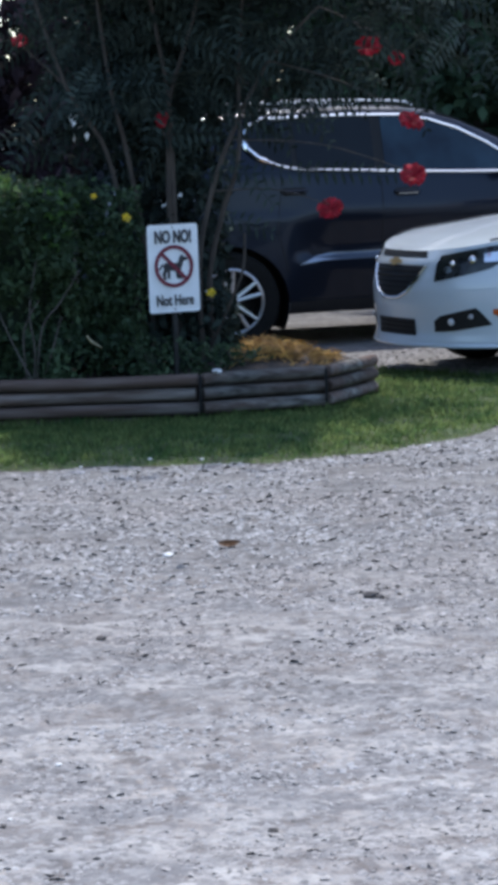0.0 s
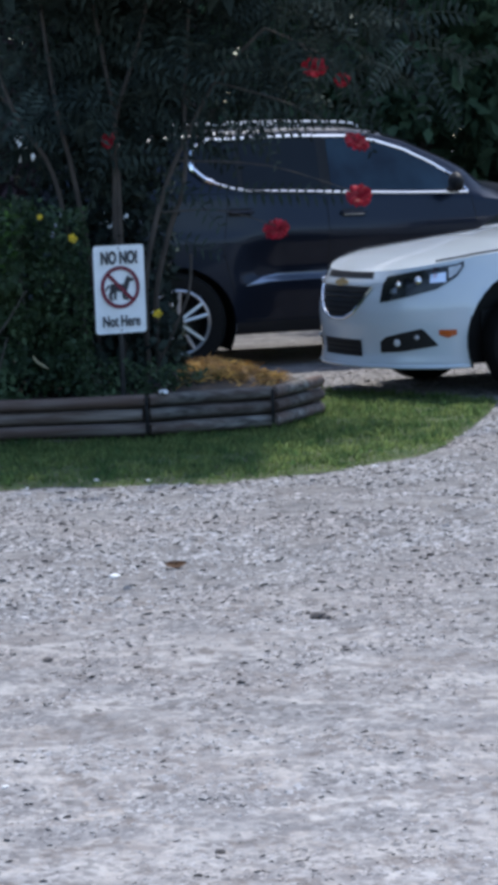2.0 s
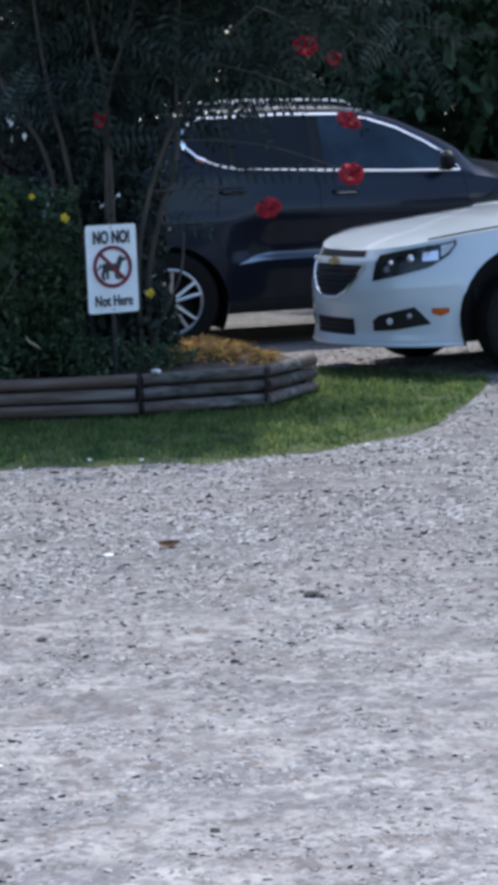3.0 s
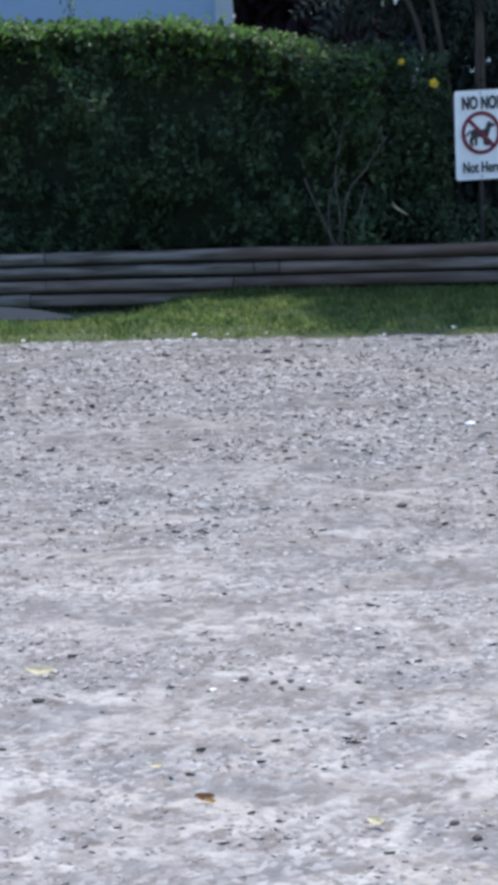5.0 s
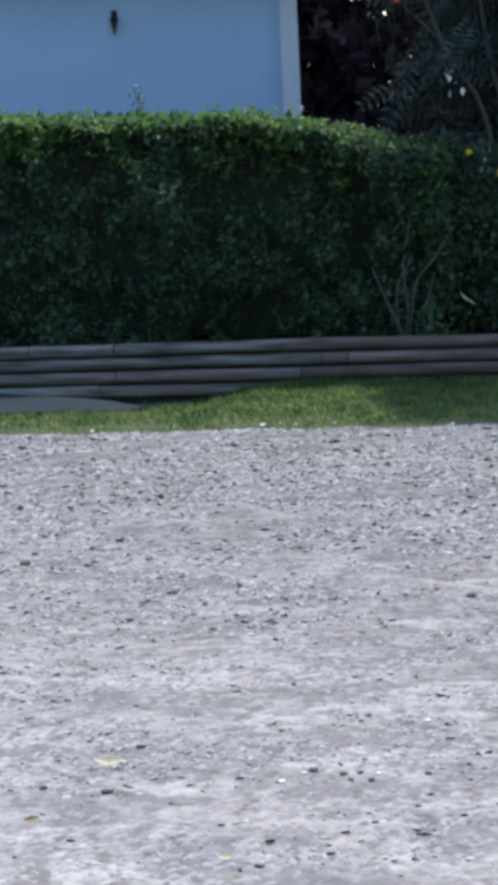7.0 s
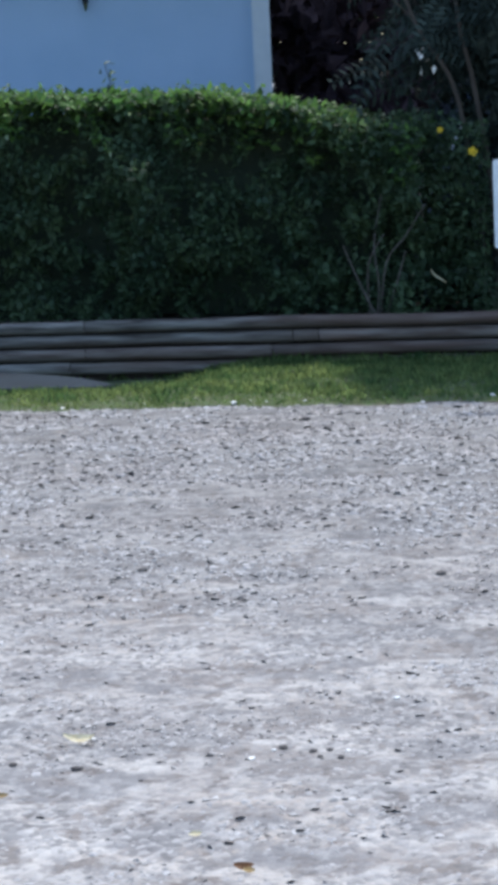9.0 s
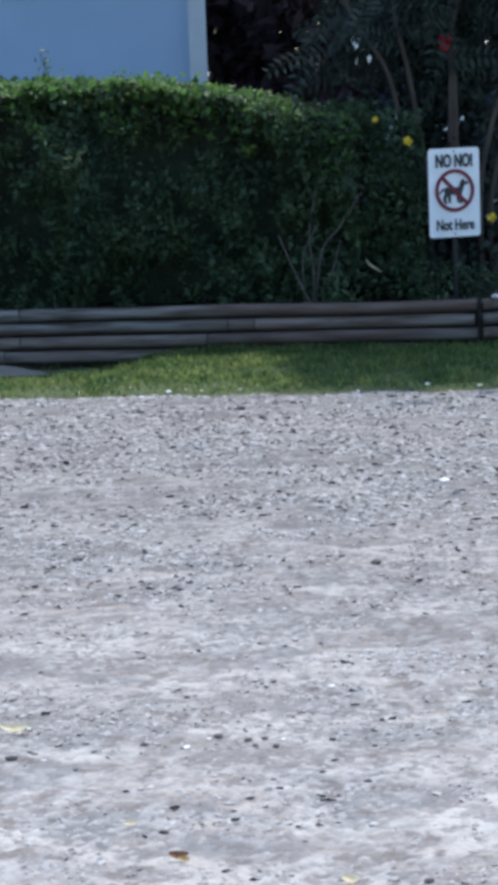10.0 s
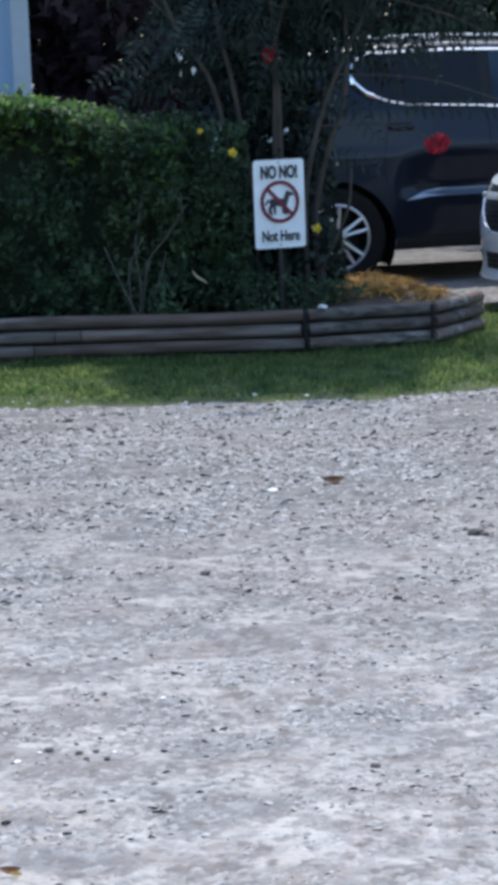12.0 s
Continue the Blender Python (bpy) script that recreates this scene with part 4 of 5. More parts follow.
def make_sign():
    sg = thing("warning_sign", "white metal sign, red ring over black dog, on a stake", "sign", pose(-0.785, 13.95, 0.83, 0, 0, 27))
    w, h = 0.316, 0.505
    bm = bmesh.new()
    rounded_plate(bm, w, h, 0.018, -0.0015, 0.0015)
    panel = part("panel", bm, M["sign_white"], sg)
    text_mesh("NO NO!", 0.098, M["sign_black"], sg, 0.0, 0.178, -0.007, 0.0036, 0.63)
    text_mesh("Not Here", 0.088, M["sign_black"], sg, 0.0, -0.185, -0.007, 0.0014, 0.67)
    bm = bmesh.new()
    ro, ri, n = 0.122, 0.100, 48
    o = [bm.verts.new((ro * math.cos(2 * math.pi * i / n), -0.009, ro * math.sin(2 * math.pi * i / n))) for i in range(n)]
    q = [bm.verts.new((ri * math.cos(2 * math.pi * i / n), -0.009, ri * math.sin(2 * math.pi * i / n))) for i in range(n)]
    for i in range(n):
        bm.faces.new((o[i], o[(i + 1) % n], q[(i + 1) % n], q[i]))
    c, s = math.cos(radians(-45)), math.sin(radians(-45))
    bm.faces.new([bm.verts.new((a * c - b * s, -0.009, a * s + b * c)) for a, b in ((-0.1, -0.011), (0.1, -0.011), (0.1, 0.011), (-0.1, 0.011))])
    for v in bm.verts:
        v.co.z += 0.012
    part("ring", bm, M["sign_red"], sg, "dark red ring with slanting bar", smooth=False)
    bm = bmesh.new()

    def blob(pts):
        bm.faces.new([bm.verts.new((x * 1.16, -0.006, z * 1.14 + 0.012)) for x, z in pts])
    blob([(-0.048, 0.018), (0.028, 0.016), (0.042, -0.012), (0.03, -0.028), (-0.02, -0.02), (-0.05, -0.022), (-0.058, 0.0)])
    blob([(0.02, 0.016), (0.034, 0.048), (0.046, 0.058), (0.052, 0.048), (0.076, 0.040), (0.074, 0.030), (0.054, 0.026), (0.042, -0.010)])
    blob([(0.024, -0.022), (0.028, -0.066), (0.042, -0.066), (0.038, -0.016)])
    blob([(0.008, -0.022), (0.014, -0.062), (0.026, -0.062), (0.024, -0.022)])
    blob([(-0.054, -0.016), (-0.064, -0.040), (-0.054, -0.066), (-0.040, -0.066), (-0.046, -0.040), (-0.030, -0.016)])
    blob([(-0.036, -0.018), (-0.034, -0.062), (-0.022, -0.062), (-0.020, -0.018)])
    blob([(-0.056, 0.006), (-0.078, -0.018), (-0.084, -0.012), (-0.060, 0.018)])
    part("dog_silhouette", bm, M["sign_black"], sg, "black dog outline", smooth=False)
    for z in (0.235, -0.235):
        bm = bmesh.new()
        tube(bm, [(0, 0.004, z), (0, -0.005, z)], 0.005, 8)
        part("bolt", bm, M["steel"], sg)
    bm = bmesh.new()
    box(bm, (-0.012, 0.003, -0.68), (0.012, 0.009, 0.23), 0.001)
    box(bm, (-0.012, 0.009, -0.68), (-0.008, 0.024, 0.23), 0.001)
    part("stake", bm, M["steel"], sg, "dark steel stake")


make_sign()


# ---- distant trees ----
def far_trees():
    rng = np.random.default_rng(77)
    for x0, y0, h, w in ((-2.3, 22.5, 4.6, 1.4), (-0.4, 24.5, 5.4, 1.9), (1.6, 24.4, 6.0, 1.9), (3.6, 24.6, 7.2, 2.0), (6.0, 24.5, 7.2, 2.2), (0.4, 27.0, 7.0, 2.6), (-3.0, 27.5, 7.5, 2.8), (3.2, 27.2, 7.2, 2.8), (-6.5, 27.5, 7.0, 3.0), (7.0, 28.0, 8.0, 3.0), (-1.4, 30.0, 9.0, 3.0), (2.0, 31.0, 9.0, 3.0), (5.0, 32.0, 9.0, 3.2)):
        tr = thing("background_tree", "dark leafy tree in shade at the back of the lot", "tree", pose(x0, y0, 0), "trees behind the cars")
        bm = bmesh.new()
        stem(bm, [(0, 0, 0), (0.1, 0, h * 0.3), (-0.1, 0.1, h * 0.6), (0, 0, h * 0.9)], 0.14, 0.03, 8)
        part("trunk", bm, M["bark"], tr)
        n = 7500
        c = rng.normal(0, 1, (46, 3))
        c = c / np.linalg.norm(c, axis=1)[:, None] * rng.uniform(0.4, 1, (46, 1)) ** 0.5
        c = c * (w, w * 0.8, h * 0.46) + (0, 0, h * 0.52)
        pl = c[rng.integers(0, 46, n)] + rng.normal(0, 0.26, (n, 3))
        pl[:, 2] = np.abs(pl[:, 2]) + 0.05
        # Trees beside the house get their deep shade painted into the leaves.
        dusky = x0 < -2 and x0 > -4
        leaf_mass("crown", pl, rng.uniform(0.12, 0.26, n), M["shaded_far_leaf"] if dusky else M["far_leaf"], tr, rng)
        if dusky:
            tagged(tr, "background tree with deep shade coloured into its dark leaves")


far_trees()


def tree_line():
    """Unseen woods round and behind the camera, added to dim sky light and reflections."""
    v, f = [], []
    angs = np.arange(38, 326, 2.0)
    for a in angs:
        for j, h in enumerate((0.0, 0.6, 1.2, 2.1, 3.0, 3.6)):
            r = 24 + 2.5 * noise.noise((a * 0.13, h * 0.5, 2)) + 0.35 * h * (j == 5)
            hh = h + (1.6 * noise.noise((a * 0.2, 1, 7)) if j == 5 else 0)
            v.append((r * math.sin(radians(a)), 4 + r * math.cos(radians(a)), hh))
    f = [(i * 6 + j, (i + 1) * 6 + j, (i + 1) * 6 + j + 1, i * 6 + j + 1) for i in range(len(angs) - 1) for j in range(5)]
    tagged(soup("tree_line", v, f, M["woods"], smooth=True), "unseen dark woods added all round to dim light and reflections", "woods", kind="structure")


tree_line()


# ---- cars ----
def curve(points):
    """A smooth-stepped polyline through (x, value) pairs."""
    px, pv = [p[0] for p in points], [p[1] for p in points]
    return lambda x: float(np.interp(x, px, pv))


class Shell:
    """A car's skin: a rounded plan outline, swept up to the waist and closed over the top. x forward from the nose at 0 to -length."""

    def __init__(self, length, half, nose, tail, waist, top, inset, cabin, low=0.17):
        self.half, self.waist, self.top, self.inset, self.cabin, self.low, self.length = half, waist, top, inset, cabin, low, length
        pts = []
        for i in range(25):
            a = (i / 24) * math.pi / 2
            c, s = math.cos(a), math.sin(a)
            pts.append((-nose * (1 - c ** (2 / 2.15)), half * s ** (2 / 2.15)))
        n = int((length - nose - tail) / 0.03)
        pts += [(-nose - (length - nose - tail) * i / n, half) for i in range(1, n)]
        for i in range(17):
            a = (1 - i / 16) * math.pi / 2
            c, s = math.cos(a), math.sin(a)
            pts.append((-length + tail * (1 - c ** (2 / 2.6)), half * s ** (2 / 2.6)))
        self.line = np.array(pts)
        d = np.gradient(self.line, axis=0)
        nrm = np.stack([d[:, 1], -d[:, 0]], 1)
        nrm = nrm / np.maximum(np.linalg.norm(nrm, axis=1), 1e-9)[:, None]
        flip = (nrm * (self.line - np.array([-length / 2, 0]))).sum(1) < 0
        nrm[flip] *= -1
        nrm[0], nrm[-1] = (1, 0), (-1, 0)
        self.normal = nrm
        step = np.linalg.norm(np.diff(self.line, axis=0), axis=1)
        self.arc = np.concatenate([[0], np.cumsum(step)])

    def at(self, t, z, side=1, out=0.0):
        """A point of the lower skin: t metres along the outline from the middle of the nose, at height z."""
        p = np.array([np.interp(t, self.arc, self.line[:, k]) for k in (0, 1)])
        q = np.array([np.interp(t, self.arc, self.normal[:, k]) for k in (0, 1)])
        q = q / max(np.linalg.norm(q), 1e-6)
        p = p - q * (self.inset(p[0], z, abs(q[0])) - out)
        return Vector((p[0], max(p[1], 0.0) * side, z))

    def t_of_x(self, x):
        return float(np.interp(-x, -self.line[:, 0], self.arc))

    def t_of_y(self, y):
        return float(np.interp(y, self.line[:25, 1], self.arc[:25]))

    def side_y(self, x, z):
        """Half the width at x and height z, up into the cabin's sides."""
        w = self.waist(x)
        edge = self.at(self.t_of_x(x), min(z, w))
        if z <= w:
            return edge.y
        k = (z - w) / max(0.02, 0.86 * (self.top(x) - w))
        return edge.y * (1 - 0.17 * min(k, 1.0) - 0.10 * max(0, k - 1))

    def body(self, parent, mat, arches, radius):
        bm = bmesh.new()
        for side in (1, -1):
            rows = []
            for t in self.arc:
                x = float(np.interp(t, self.arc, self.line[:, 0]))
                w = self.waist(x)
                col = [self.at(t, self.low + (w - self.low) * (j / 26), side) for j in range(27)]
                y0, c = abs(col[-1].y), self.cabin(x)
                for r in (0.04, 0.09, 0.13, 0.17, 0.20, 0.24, 0.30, 0.40, 0.55, 0.75, 1.0):
                    hood = 1 - (1 - r) ** 2.4
                    cab = float(np.interp(r, [0, 0.17, 0.20, 0.24, 0.30, 0.5, 1], [0, 0.86, 0.92, 0.955, 0.975, 0.992, 1]))
                    col.append(Vector((col[26].x, side * y0 * (1 - r), w + (self.top(x) - w) * (cab * c + hood * (1 - c)))))
                rows.append([bm.verts.new(p) for p in col])
            inside = set()
            for row in rows:
                for v in row[:27]:
                    for ax in arches:
                        if (v.co.x - ax) ** 2 + (v.co.z - 0.33) ** 2 < radius ** 2 and abs(v.co.y) > self.half * 0.6:
                            inside.add(v)
            for r0, r1 in zip(rows, rows[1:]):
                for j in range(len(r0) - 1):
                    q = (r0[j], r0[j + 1], r1[j + 1], r1[j])
                    if all(v in inside for v in q):
                        continue
                    bm.faces.new(q if side < 0 else q[::-1])
            for v in inside:
                for ax in arches:
                    d = Vector((v.co.x - ax, v.co.z - 0.33))
                    if d.length < radius:
                        d = d.normalized() * radius
                        v.co.x, v.co.z = ax + d.x, max(0.33 + d.y, self.low)
        bmesh.ops.remove_doubles(bm, verts=bm.verts[:], dist=0.0015)
        loose = [v for v in bm.verts if not v.link_faces]
        bmesh.ops.delete(bm, geom=loose, context="VERTS")
        bmesh.ops.recalc_face_normals(bm, faces=bm.faces[:])
        part("body", bm, mat, parent)
        bm = bmesh.new()
        box(bm, (-self.length + 0.3, -self.half + 0.30, self.low + 0.06), (-0.75, self.half - 0.30, 0.5), 0.03)
        part("underbody", bm, M["plastic"], parent, "black underbody")
        for ax in arches:
            for side in (1, -1):
                bm = bmesh.new()
                ys = (side * (self.half - 0.03), side * (self.half - 0.32))
                ring = [[bm.verts.new((ax + (radius + 0.004) * math.cos(a), y, 0.33 + (radius + 0.004) * math.sin(a))) for a in np.linspace(-0.45, math.pi + 0.45, 25)] for y in ys]
                for i in range(24):
                    bm.faces.new((ring[0][i], ring[0][i + 1], ring[1][i + 1], ring[1][i]))
                bm.faces.new(ring[1])
                part("wheel_well", bm, M["plastic"], parent)

    def nose_patch(self, name, t0, t1, lo, hi, mat, parent, out=0.004, side=1, n=14, rows=6, label=""):
        """A panel lying on the lower skin between two heights, along the outline from t0 to t1."""
        bm = bmesh.new()
        g = []
        for i in range(n + 1):
            t = t0 + (t1 - t0) * i / n
            a, b = lo(t), hi(t)
            sg = side if t >= 0 else -side
            g.append([bm.verts.new(self.at(abs(t), a + (b - a) * j / rows, sg, out)) for j in range(rows + 1)])
        for i in range(n):
            for j in range(rows):
                bm.faces.new((g[i][j], g[i + 1][j], g[i + 1][j + 1], g[i][j + 1]))
        bmesh.ops.remove_doubles(bm, verts=bm.verts[:], dist=1e-4)
        bmesh.ops.recalc_face_normals(bm, faces=bm.faces[:])
        return part(name, bm, mat, parent, label)

    def side_patch(self, name, x0, x1, lo, hi, mat, parent, side, out=0.005, n=30, rows=6, label=""):
        bm = bmesh.new()
        g = []
        for i in range(n + 1):
            x = x0 + (x1 - x0) * i / n
            a, b = lo(x), max(hi(x), lo(x) + 0.002)
            g.append([bm.verts.new((x, side * (self.side_y(x, a + (b - a) * j / rows) + out), a + (b - a) * j / rows)) for j in range(rows + 1)])
        for i in range(n):
            for j in range(rows):
                bm.faces.new((g[i][j], g[i + 1][j], g[i + 1][j + 1], g[i][j + 1]))
        return part(name, bm, mat, parent, label)

    def side_strip(self, name, pts, r, mat, parent, side, out=0.006, label="", sides=6):
        bm = bmesh.new()
        dense = []
        for (x0, z0), (x1, z1) in zip(pts, pts[1:]):
            k = max(2, int(math.hypot(x1 - x0, z1 - z0) / 0.06))
            dense += [(x0 + (x1 - x0) * i / k, z0 + (z1 - z0) * i / k) for i in range(k)]
        dense.append(pts[-1])
        tube(bm, [(x, side * (self.side_y(x, z) + out), z) for x, z in dense], r, sides)
        return part(name, bm, mat, parent, label)

    def top_patch(self, name, x0, x1, frac, mat, parent, out=0.005, label=""):
        """A windscreen or hood panel lying on the top skin."""
        bm = bmesh.new()
        g = []
        for i in range(17):
            x = x0 + (x1 - x0) * i / 16
            w, c = self.waist(x), self.cabin(x)
            y0 = self.at(self.t_of_x(x), w).y
            row = []
            for j in range(-10, 11):
                r = 1 - abs(j) / 10 * frac
                hood = 1 - (1 - r) ** 2.4
                cab = float(np.interp(r, [0, 0.17, 0.20, 0.24, 0.30, 0.5, 1], [0, 0.86, 0.92, 0.955, 0.975, 0.992, 1]))
                row.append(bm.verts.new((x + out * 0.5, j / 10 * frac * y0, w + (self.top(x) - w) * (cab * c + hood * (1 - c)) + out)))
            g.append(row)
        for i in range(16):
            for j in range(20):
                bm.faces.new((g[i][j], g[i][j + 1], g[i + 1][j + 1], g[i + 1][j]))
        bmesh.ops.recalc_face_normals(bm, faces=bm.faces[:])
        return part(name, bm, mat, parent, label)


def wheel(parent, x, y, side, r, rim_r, width, spokes, split, metal=None, drop=0.0):
    """Tyre, rim ring, spokes and hub cap; side is +1 where its face looks to +y."""

    def lathe(prof, n=40):
        bm = bmesh.new()
        rings = [[bm.verts.new((q * math.cos(a), d, q * math.sin(a))) for a in (2 * math.pi * i / n for i in range(n))] for q, d in prof]
        for a, b in zip(rings, rings[1:]):
            for i in range(n):
                bm.faces.new((a[i], a[(i + 1) % n], b[(i + 1) % n], b[i]))
        bmesh.ops.recalc_face_normals(bm, faces=bm.faces[:])
        return bm
    h = width / 2
    metal = metal or M["alloy"]
    wh = part("wheel", lathe([(rim_r, -h), (r - 0.03, -h), (r, -h + 0.03), (r, h - 0.03), (r - 0.025, h - 0.005), (rim_r + 0.02, h), (rim_r, h - 0.01), (rim_r, -h)]), M["rubber"], parent, "black tyre")
    wh.matrix_local = pose(x, y, r - drop) @ (Matrix.Identity(4) if side > 0 else pose(0, 0, 0, 0, 0, 180))
    rim = part("rim", lathe([(rim_r + 0.004, h - 0.008), (rim_r - 0.012, h - 0.004), (rim_r - 0.02, h - 0.03), (rim_r - 0.03, -h + 0.05), (0.02, -h + 0.05)]), M["plastic"], wh, "dark inside of the rim")
    part("rim_lip", lathe([(rim_r + 0.004, h - 0.006), (rim_r - 0.004, h - 0.001), (rim_r - 0.016, h - 0.006), (rim_r - 0.018, h - 0.02)]), metal, wh)
    for k in range(spokes):
        a = 2 * math.pi * k / spokes + 0.2
        bm = bmesh.new()
        for s in ((-split, split) if split else (0,)):
            p0 = (0.045 * math.cos(a + s * 1.2), h - 0.03, 0.045 * math.sin(a + s * 1.2))
            p1 = ((rim_r - 0.012) * math.cos(a + s), h - 0.014, (rim_r - 0.012) * math.sin(a + s))
            tube(bm, [p0, p1], [0.016, 0.016], 6)
        part("spoke", bm, metal, wh)
    part("hub_cap", lathe([(0.058, h - 0.035), (0.055, h - 0.016), (0.03, h - 0.012), (0.001, h - 0.011)], 24), metal, wh)
    return wh


def make_suv():
    half = 0.95
    rear = 3.86                                   # the rear axle, measured back from the nose
    a = radians(15)
    side = Vector((-math.sin(a), math.cos(a), 0))
    ahead = Vector((math.cos(a), math.sin(a), 0))
    at = Vector((-0.58, 17.7, 0)) + side * (half - 0.02) + ahead * rear
    car = thing("suv", "dark blue-grey sport utility car with chrome window trim parked on gravel", "car", pose(at.x, at.y, 0, 0, 0, 15))
    R = lambda x: x - rear                        # from metres ahead of the rear axle
    waist = curve([(R(-0.98), 1.02), (R(-0.5), 1.22), (R(0.2), 1.27), (R(0.9), 1.245), (R(2.3), 1.20), (R(2.6), 1.15), (R(3.3), 1.02), (R(3.86), 0.78)])
    top = curve([(R(-0.98), 1.08), (R(-0.88), 1.30), (R(-0.72), 1.60), (R(-0.55), 1.69), (R(0.2), 1.755), (R(0.95), 1.775), (R(1.38), 1.76), (R(1.6), 1.725),
                 (R(1.82), 1.66), (R(2.17), 1.49), (R(2.45), 1.325), (R(2.62), 1.30), (R(3.2), 1.21), (R(3.6), 1.04), (R(3.86), 0.82)])

    def inset(x, z, front):
        xr = x + rear
        ledge = min(1, max(0, (xr - 0.45) / 0.35)) * min(1, max(0, (3.0 - xr) / 0.4))
        v = float(np.interp(z, [0.17, 0.30, 0.46, 0.60, 0.640, 0.672, 0.73, 0.96, 1.02, 1.25], [0.07, 0.045, 0.024, 0.0, 0.002, 0.072, 0.07, 0.0, 0.004, 0.05]))
        w = float(np.interp(z, [0.17, 0.30, 0.95, 1.0, 1.25], [0.05, 0.0, 0.0, 0.012, 0.035]))
        return v * ledge + w * (1 - ledge) + front * max(0, z - 0.75) * 0.25
    sh = Shell(4.84, half, 0.7, 0.45, waist, top, inset, curve([(R(-0.98), 0.6), (R(-0.6), 1), (R(2.3), 1), (R(2.62), 0.0), (0, 0)]), low=0.25)
    sh.body(car, M["suv_paint"], [R(0.0), R(2.90)], 0.435)
    lo = curve([(R(0.15), 1.48), (R(0.25), 1.39), (R(0.42), 1.326), (R(0.59), 1.295), (R(0.93), 1.28), (R(1.8), 1.24), (R(2.275), 1.228)])
    hi = curve([(R(0.15), 1.50), (R(0.19), 1.63), (R(0.3), 1.68), (R(0.95), 1.69), (R(1.38), 1.676), (R(1.6), 1.632), (R(1.81), 1.562), (R(2.03), 1.452), (R(2.2), 1.342), (R(2.275), 1.232)])
    for s in (-1, 1):
        sh.side_patch("window_surround", R(0.16), R(2.27), lo, hi, M["plastic"], car, s, 0.004, 60, label="black window frame")
        for x0, x1 in ((0.20, 0.50), (0.54, 1.13), (1.21, 2.22)):
            m = 0.016
            sh.side_patch("window_pane", R(x0), R(x1), lambda x: lo(x) + m, lambda x: hi(x) - m, M["glass_tint"] if x0 < 1 else M["glass_clear"], car, s, 0.008, 36, label="tinted side window")
        line = [(R(x), lo(R(x))) for x in (2.275, 1.8, 0.93, 0.59, 0.42, 0.32, 0.25, 0.19)] + [(R(0.155), 1.49), (R(0.16), 1.56), (R(0.19), 1.63)]
        line += [(R(x), hi(R(x))) for x in (0.24, 0.3, 0.6, 0.95, 1.2, 1.38, 1.5, 1.6, 1.7, 1.81, 1.92, 2.03, 2.2, 2.275)]
        sh.side_strip("window_trim", line, 0.0105, M["chrome"], car, s, 0.010, "bright chrome window trim")
        sh.side_strip("window_trim_corner", [(R(x), lo(R(x))) for x in (0.31, 0.25, 0.2)] + [(R(0.165), 1.47), (R(0.158), 1.50)], 0.021, M["chrome"], car, s, 0.012, "wide chrome corner of the window trim")
        bm = bmesh.new()
        stem(bm, [(R(-0.35), s * 0.66, 1.74), (R(-0.2), s * 0.66, 1.775), (R(0.6), s * 0.66, 1.80), (R(1.35), s * 0.66, 1.78), (R(1.5), s * 0.66, 1.74)], 0.010, 0.010)
        part("roof_rail", bm, M["alloy"], car, "silver roof rail")
        # Pale strip along the doors paints in the lit crease's highlight.
        sh.side_patch("door_moulding", R(0.52), R(2.30), curve([(R(0.52), 0.608), (R(0.7), 0.634), (R(2.3), 0.645)]), curve([(R(0.52), 0.611), (R(0.66), 0.672), (R(0.8), 0.688), (R(2.3), 0.695)]),
                      M["crease_highlight"], car, s, 0.008, 40, 4, "door crease with its sky highlight coloured in")
        for x, z in ((0.50, 1.145), (1.36, 1.112)):
            bm = bmesh.new()
            y = sh.side_y(R(x), z)
            stem(bm, [(R(x - 0.09), s * (y - 0.005), z), (R(x - 0.07), s * (y + 0.03), z), (R(x + 0.07), s * (y + 0.03), z), (R(x + 0.09), s * (y - 0.005), z)], 0.013, 0.013)
            hnd = part("door_handle", bm, M["suv_paint"], car)
            bm = bmesh.new()
            tube(bm, [(R(x - 0.075), s * (y + 0.036), z - 0.012), (R(x + 0.075), s * (y + 0.036), z - 0.012)], 0.004, 6)
            part("handle_strip", bm, M["chrome"], hnd, "chrome strip")
            sh.side_patch("handle_recess", R(x - 0.085), R(x + 0.085), lambda q: z - 0.032, lambda q: z + 0.028, M["plastic"], car, s, 0.003, 8, 2)
        for pts in ([(R(1.17), 0.30), (R(1.17), 1.24)], [(R(2.33), 0.32), (R(2.36), 0.75), (R(2.30), 1.2)], [(R(0.44), 0.55), (R(0.36), 0.85), (R(0.42), 1.3)], [(R(0.52), 0.36), (R(2.32), 0.36)]):
            sh.side_strip("door_seam", pts, 0.0035, M["plastic"], car, s, 0.0, "thin dark door gap", 5)
        bm = bmesh.new()
        bmesh.ops.create_uvsphere(bm, u_segments=18, v_segments=12, radius=1)
        for v in bm.verts:
            v.co = Vector((v.co.x * (0.055 if v.co.x > 0 else 0.045), v.co.y * 0.115, v.co.z * 0.075))
            v.co += Vector((R(2.12), s * (half + 0.12), 1.305))
        tube(bm, [(R(2.14), s * (half - 0.10), 1.245), (R(2.14), s * (half + 0.06), 1.27)], [0.03, 0.025], 8)
        part("side_mirror", bm, M["plastic"], car, "dark door mirror")
        sh.side_patch("tail_lamp", R(-0.90), R(-0.30), lambda x: 1.02, lambda x: 1.20, M["lens"], car, s, 0.006, 14, 4, "pale wrap-round tail lamp")
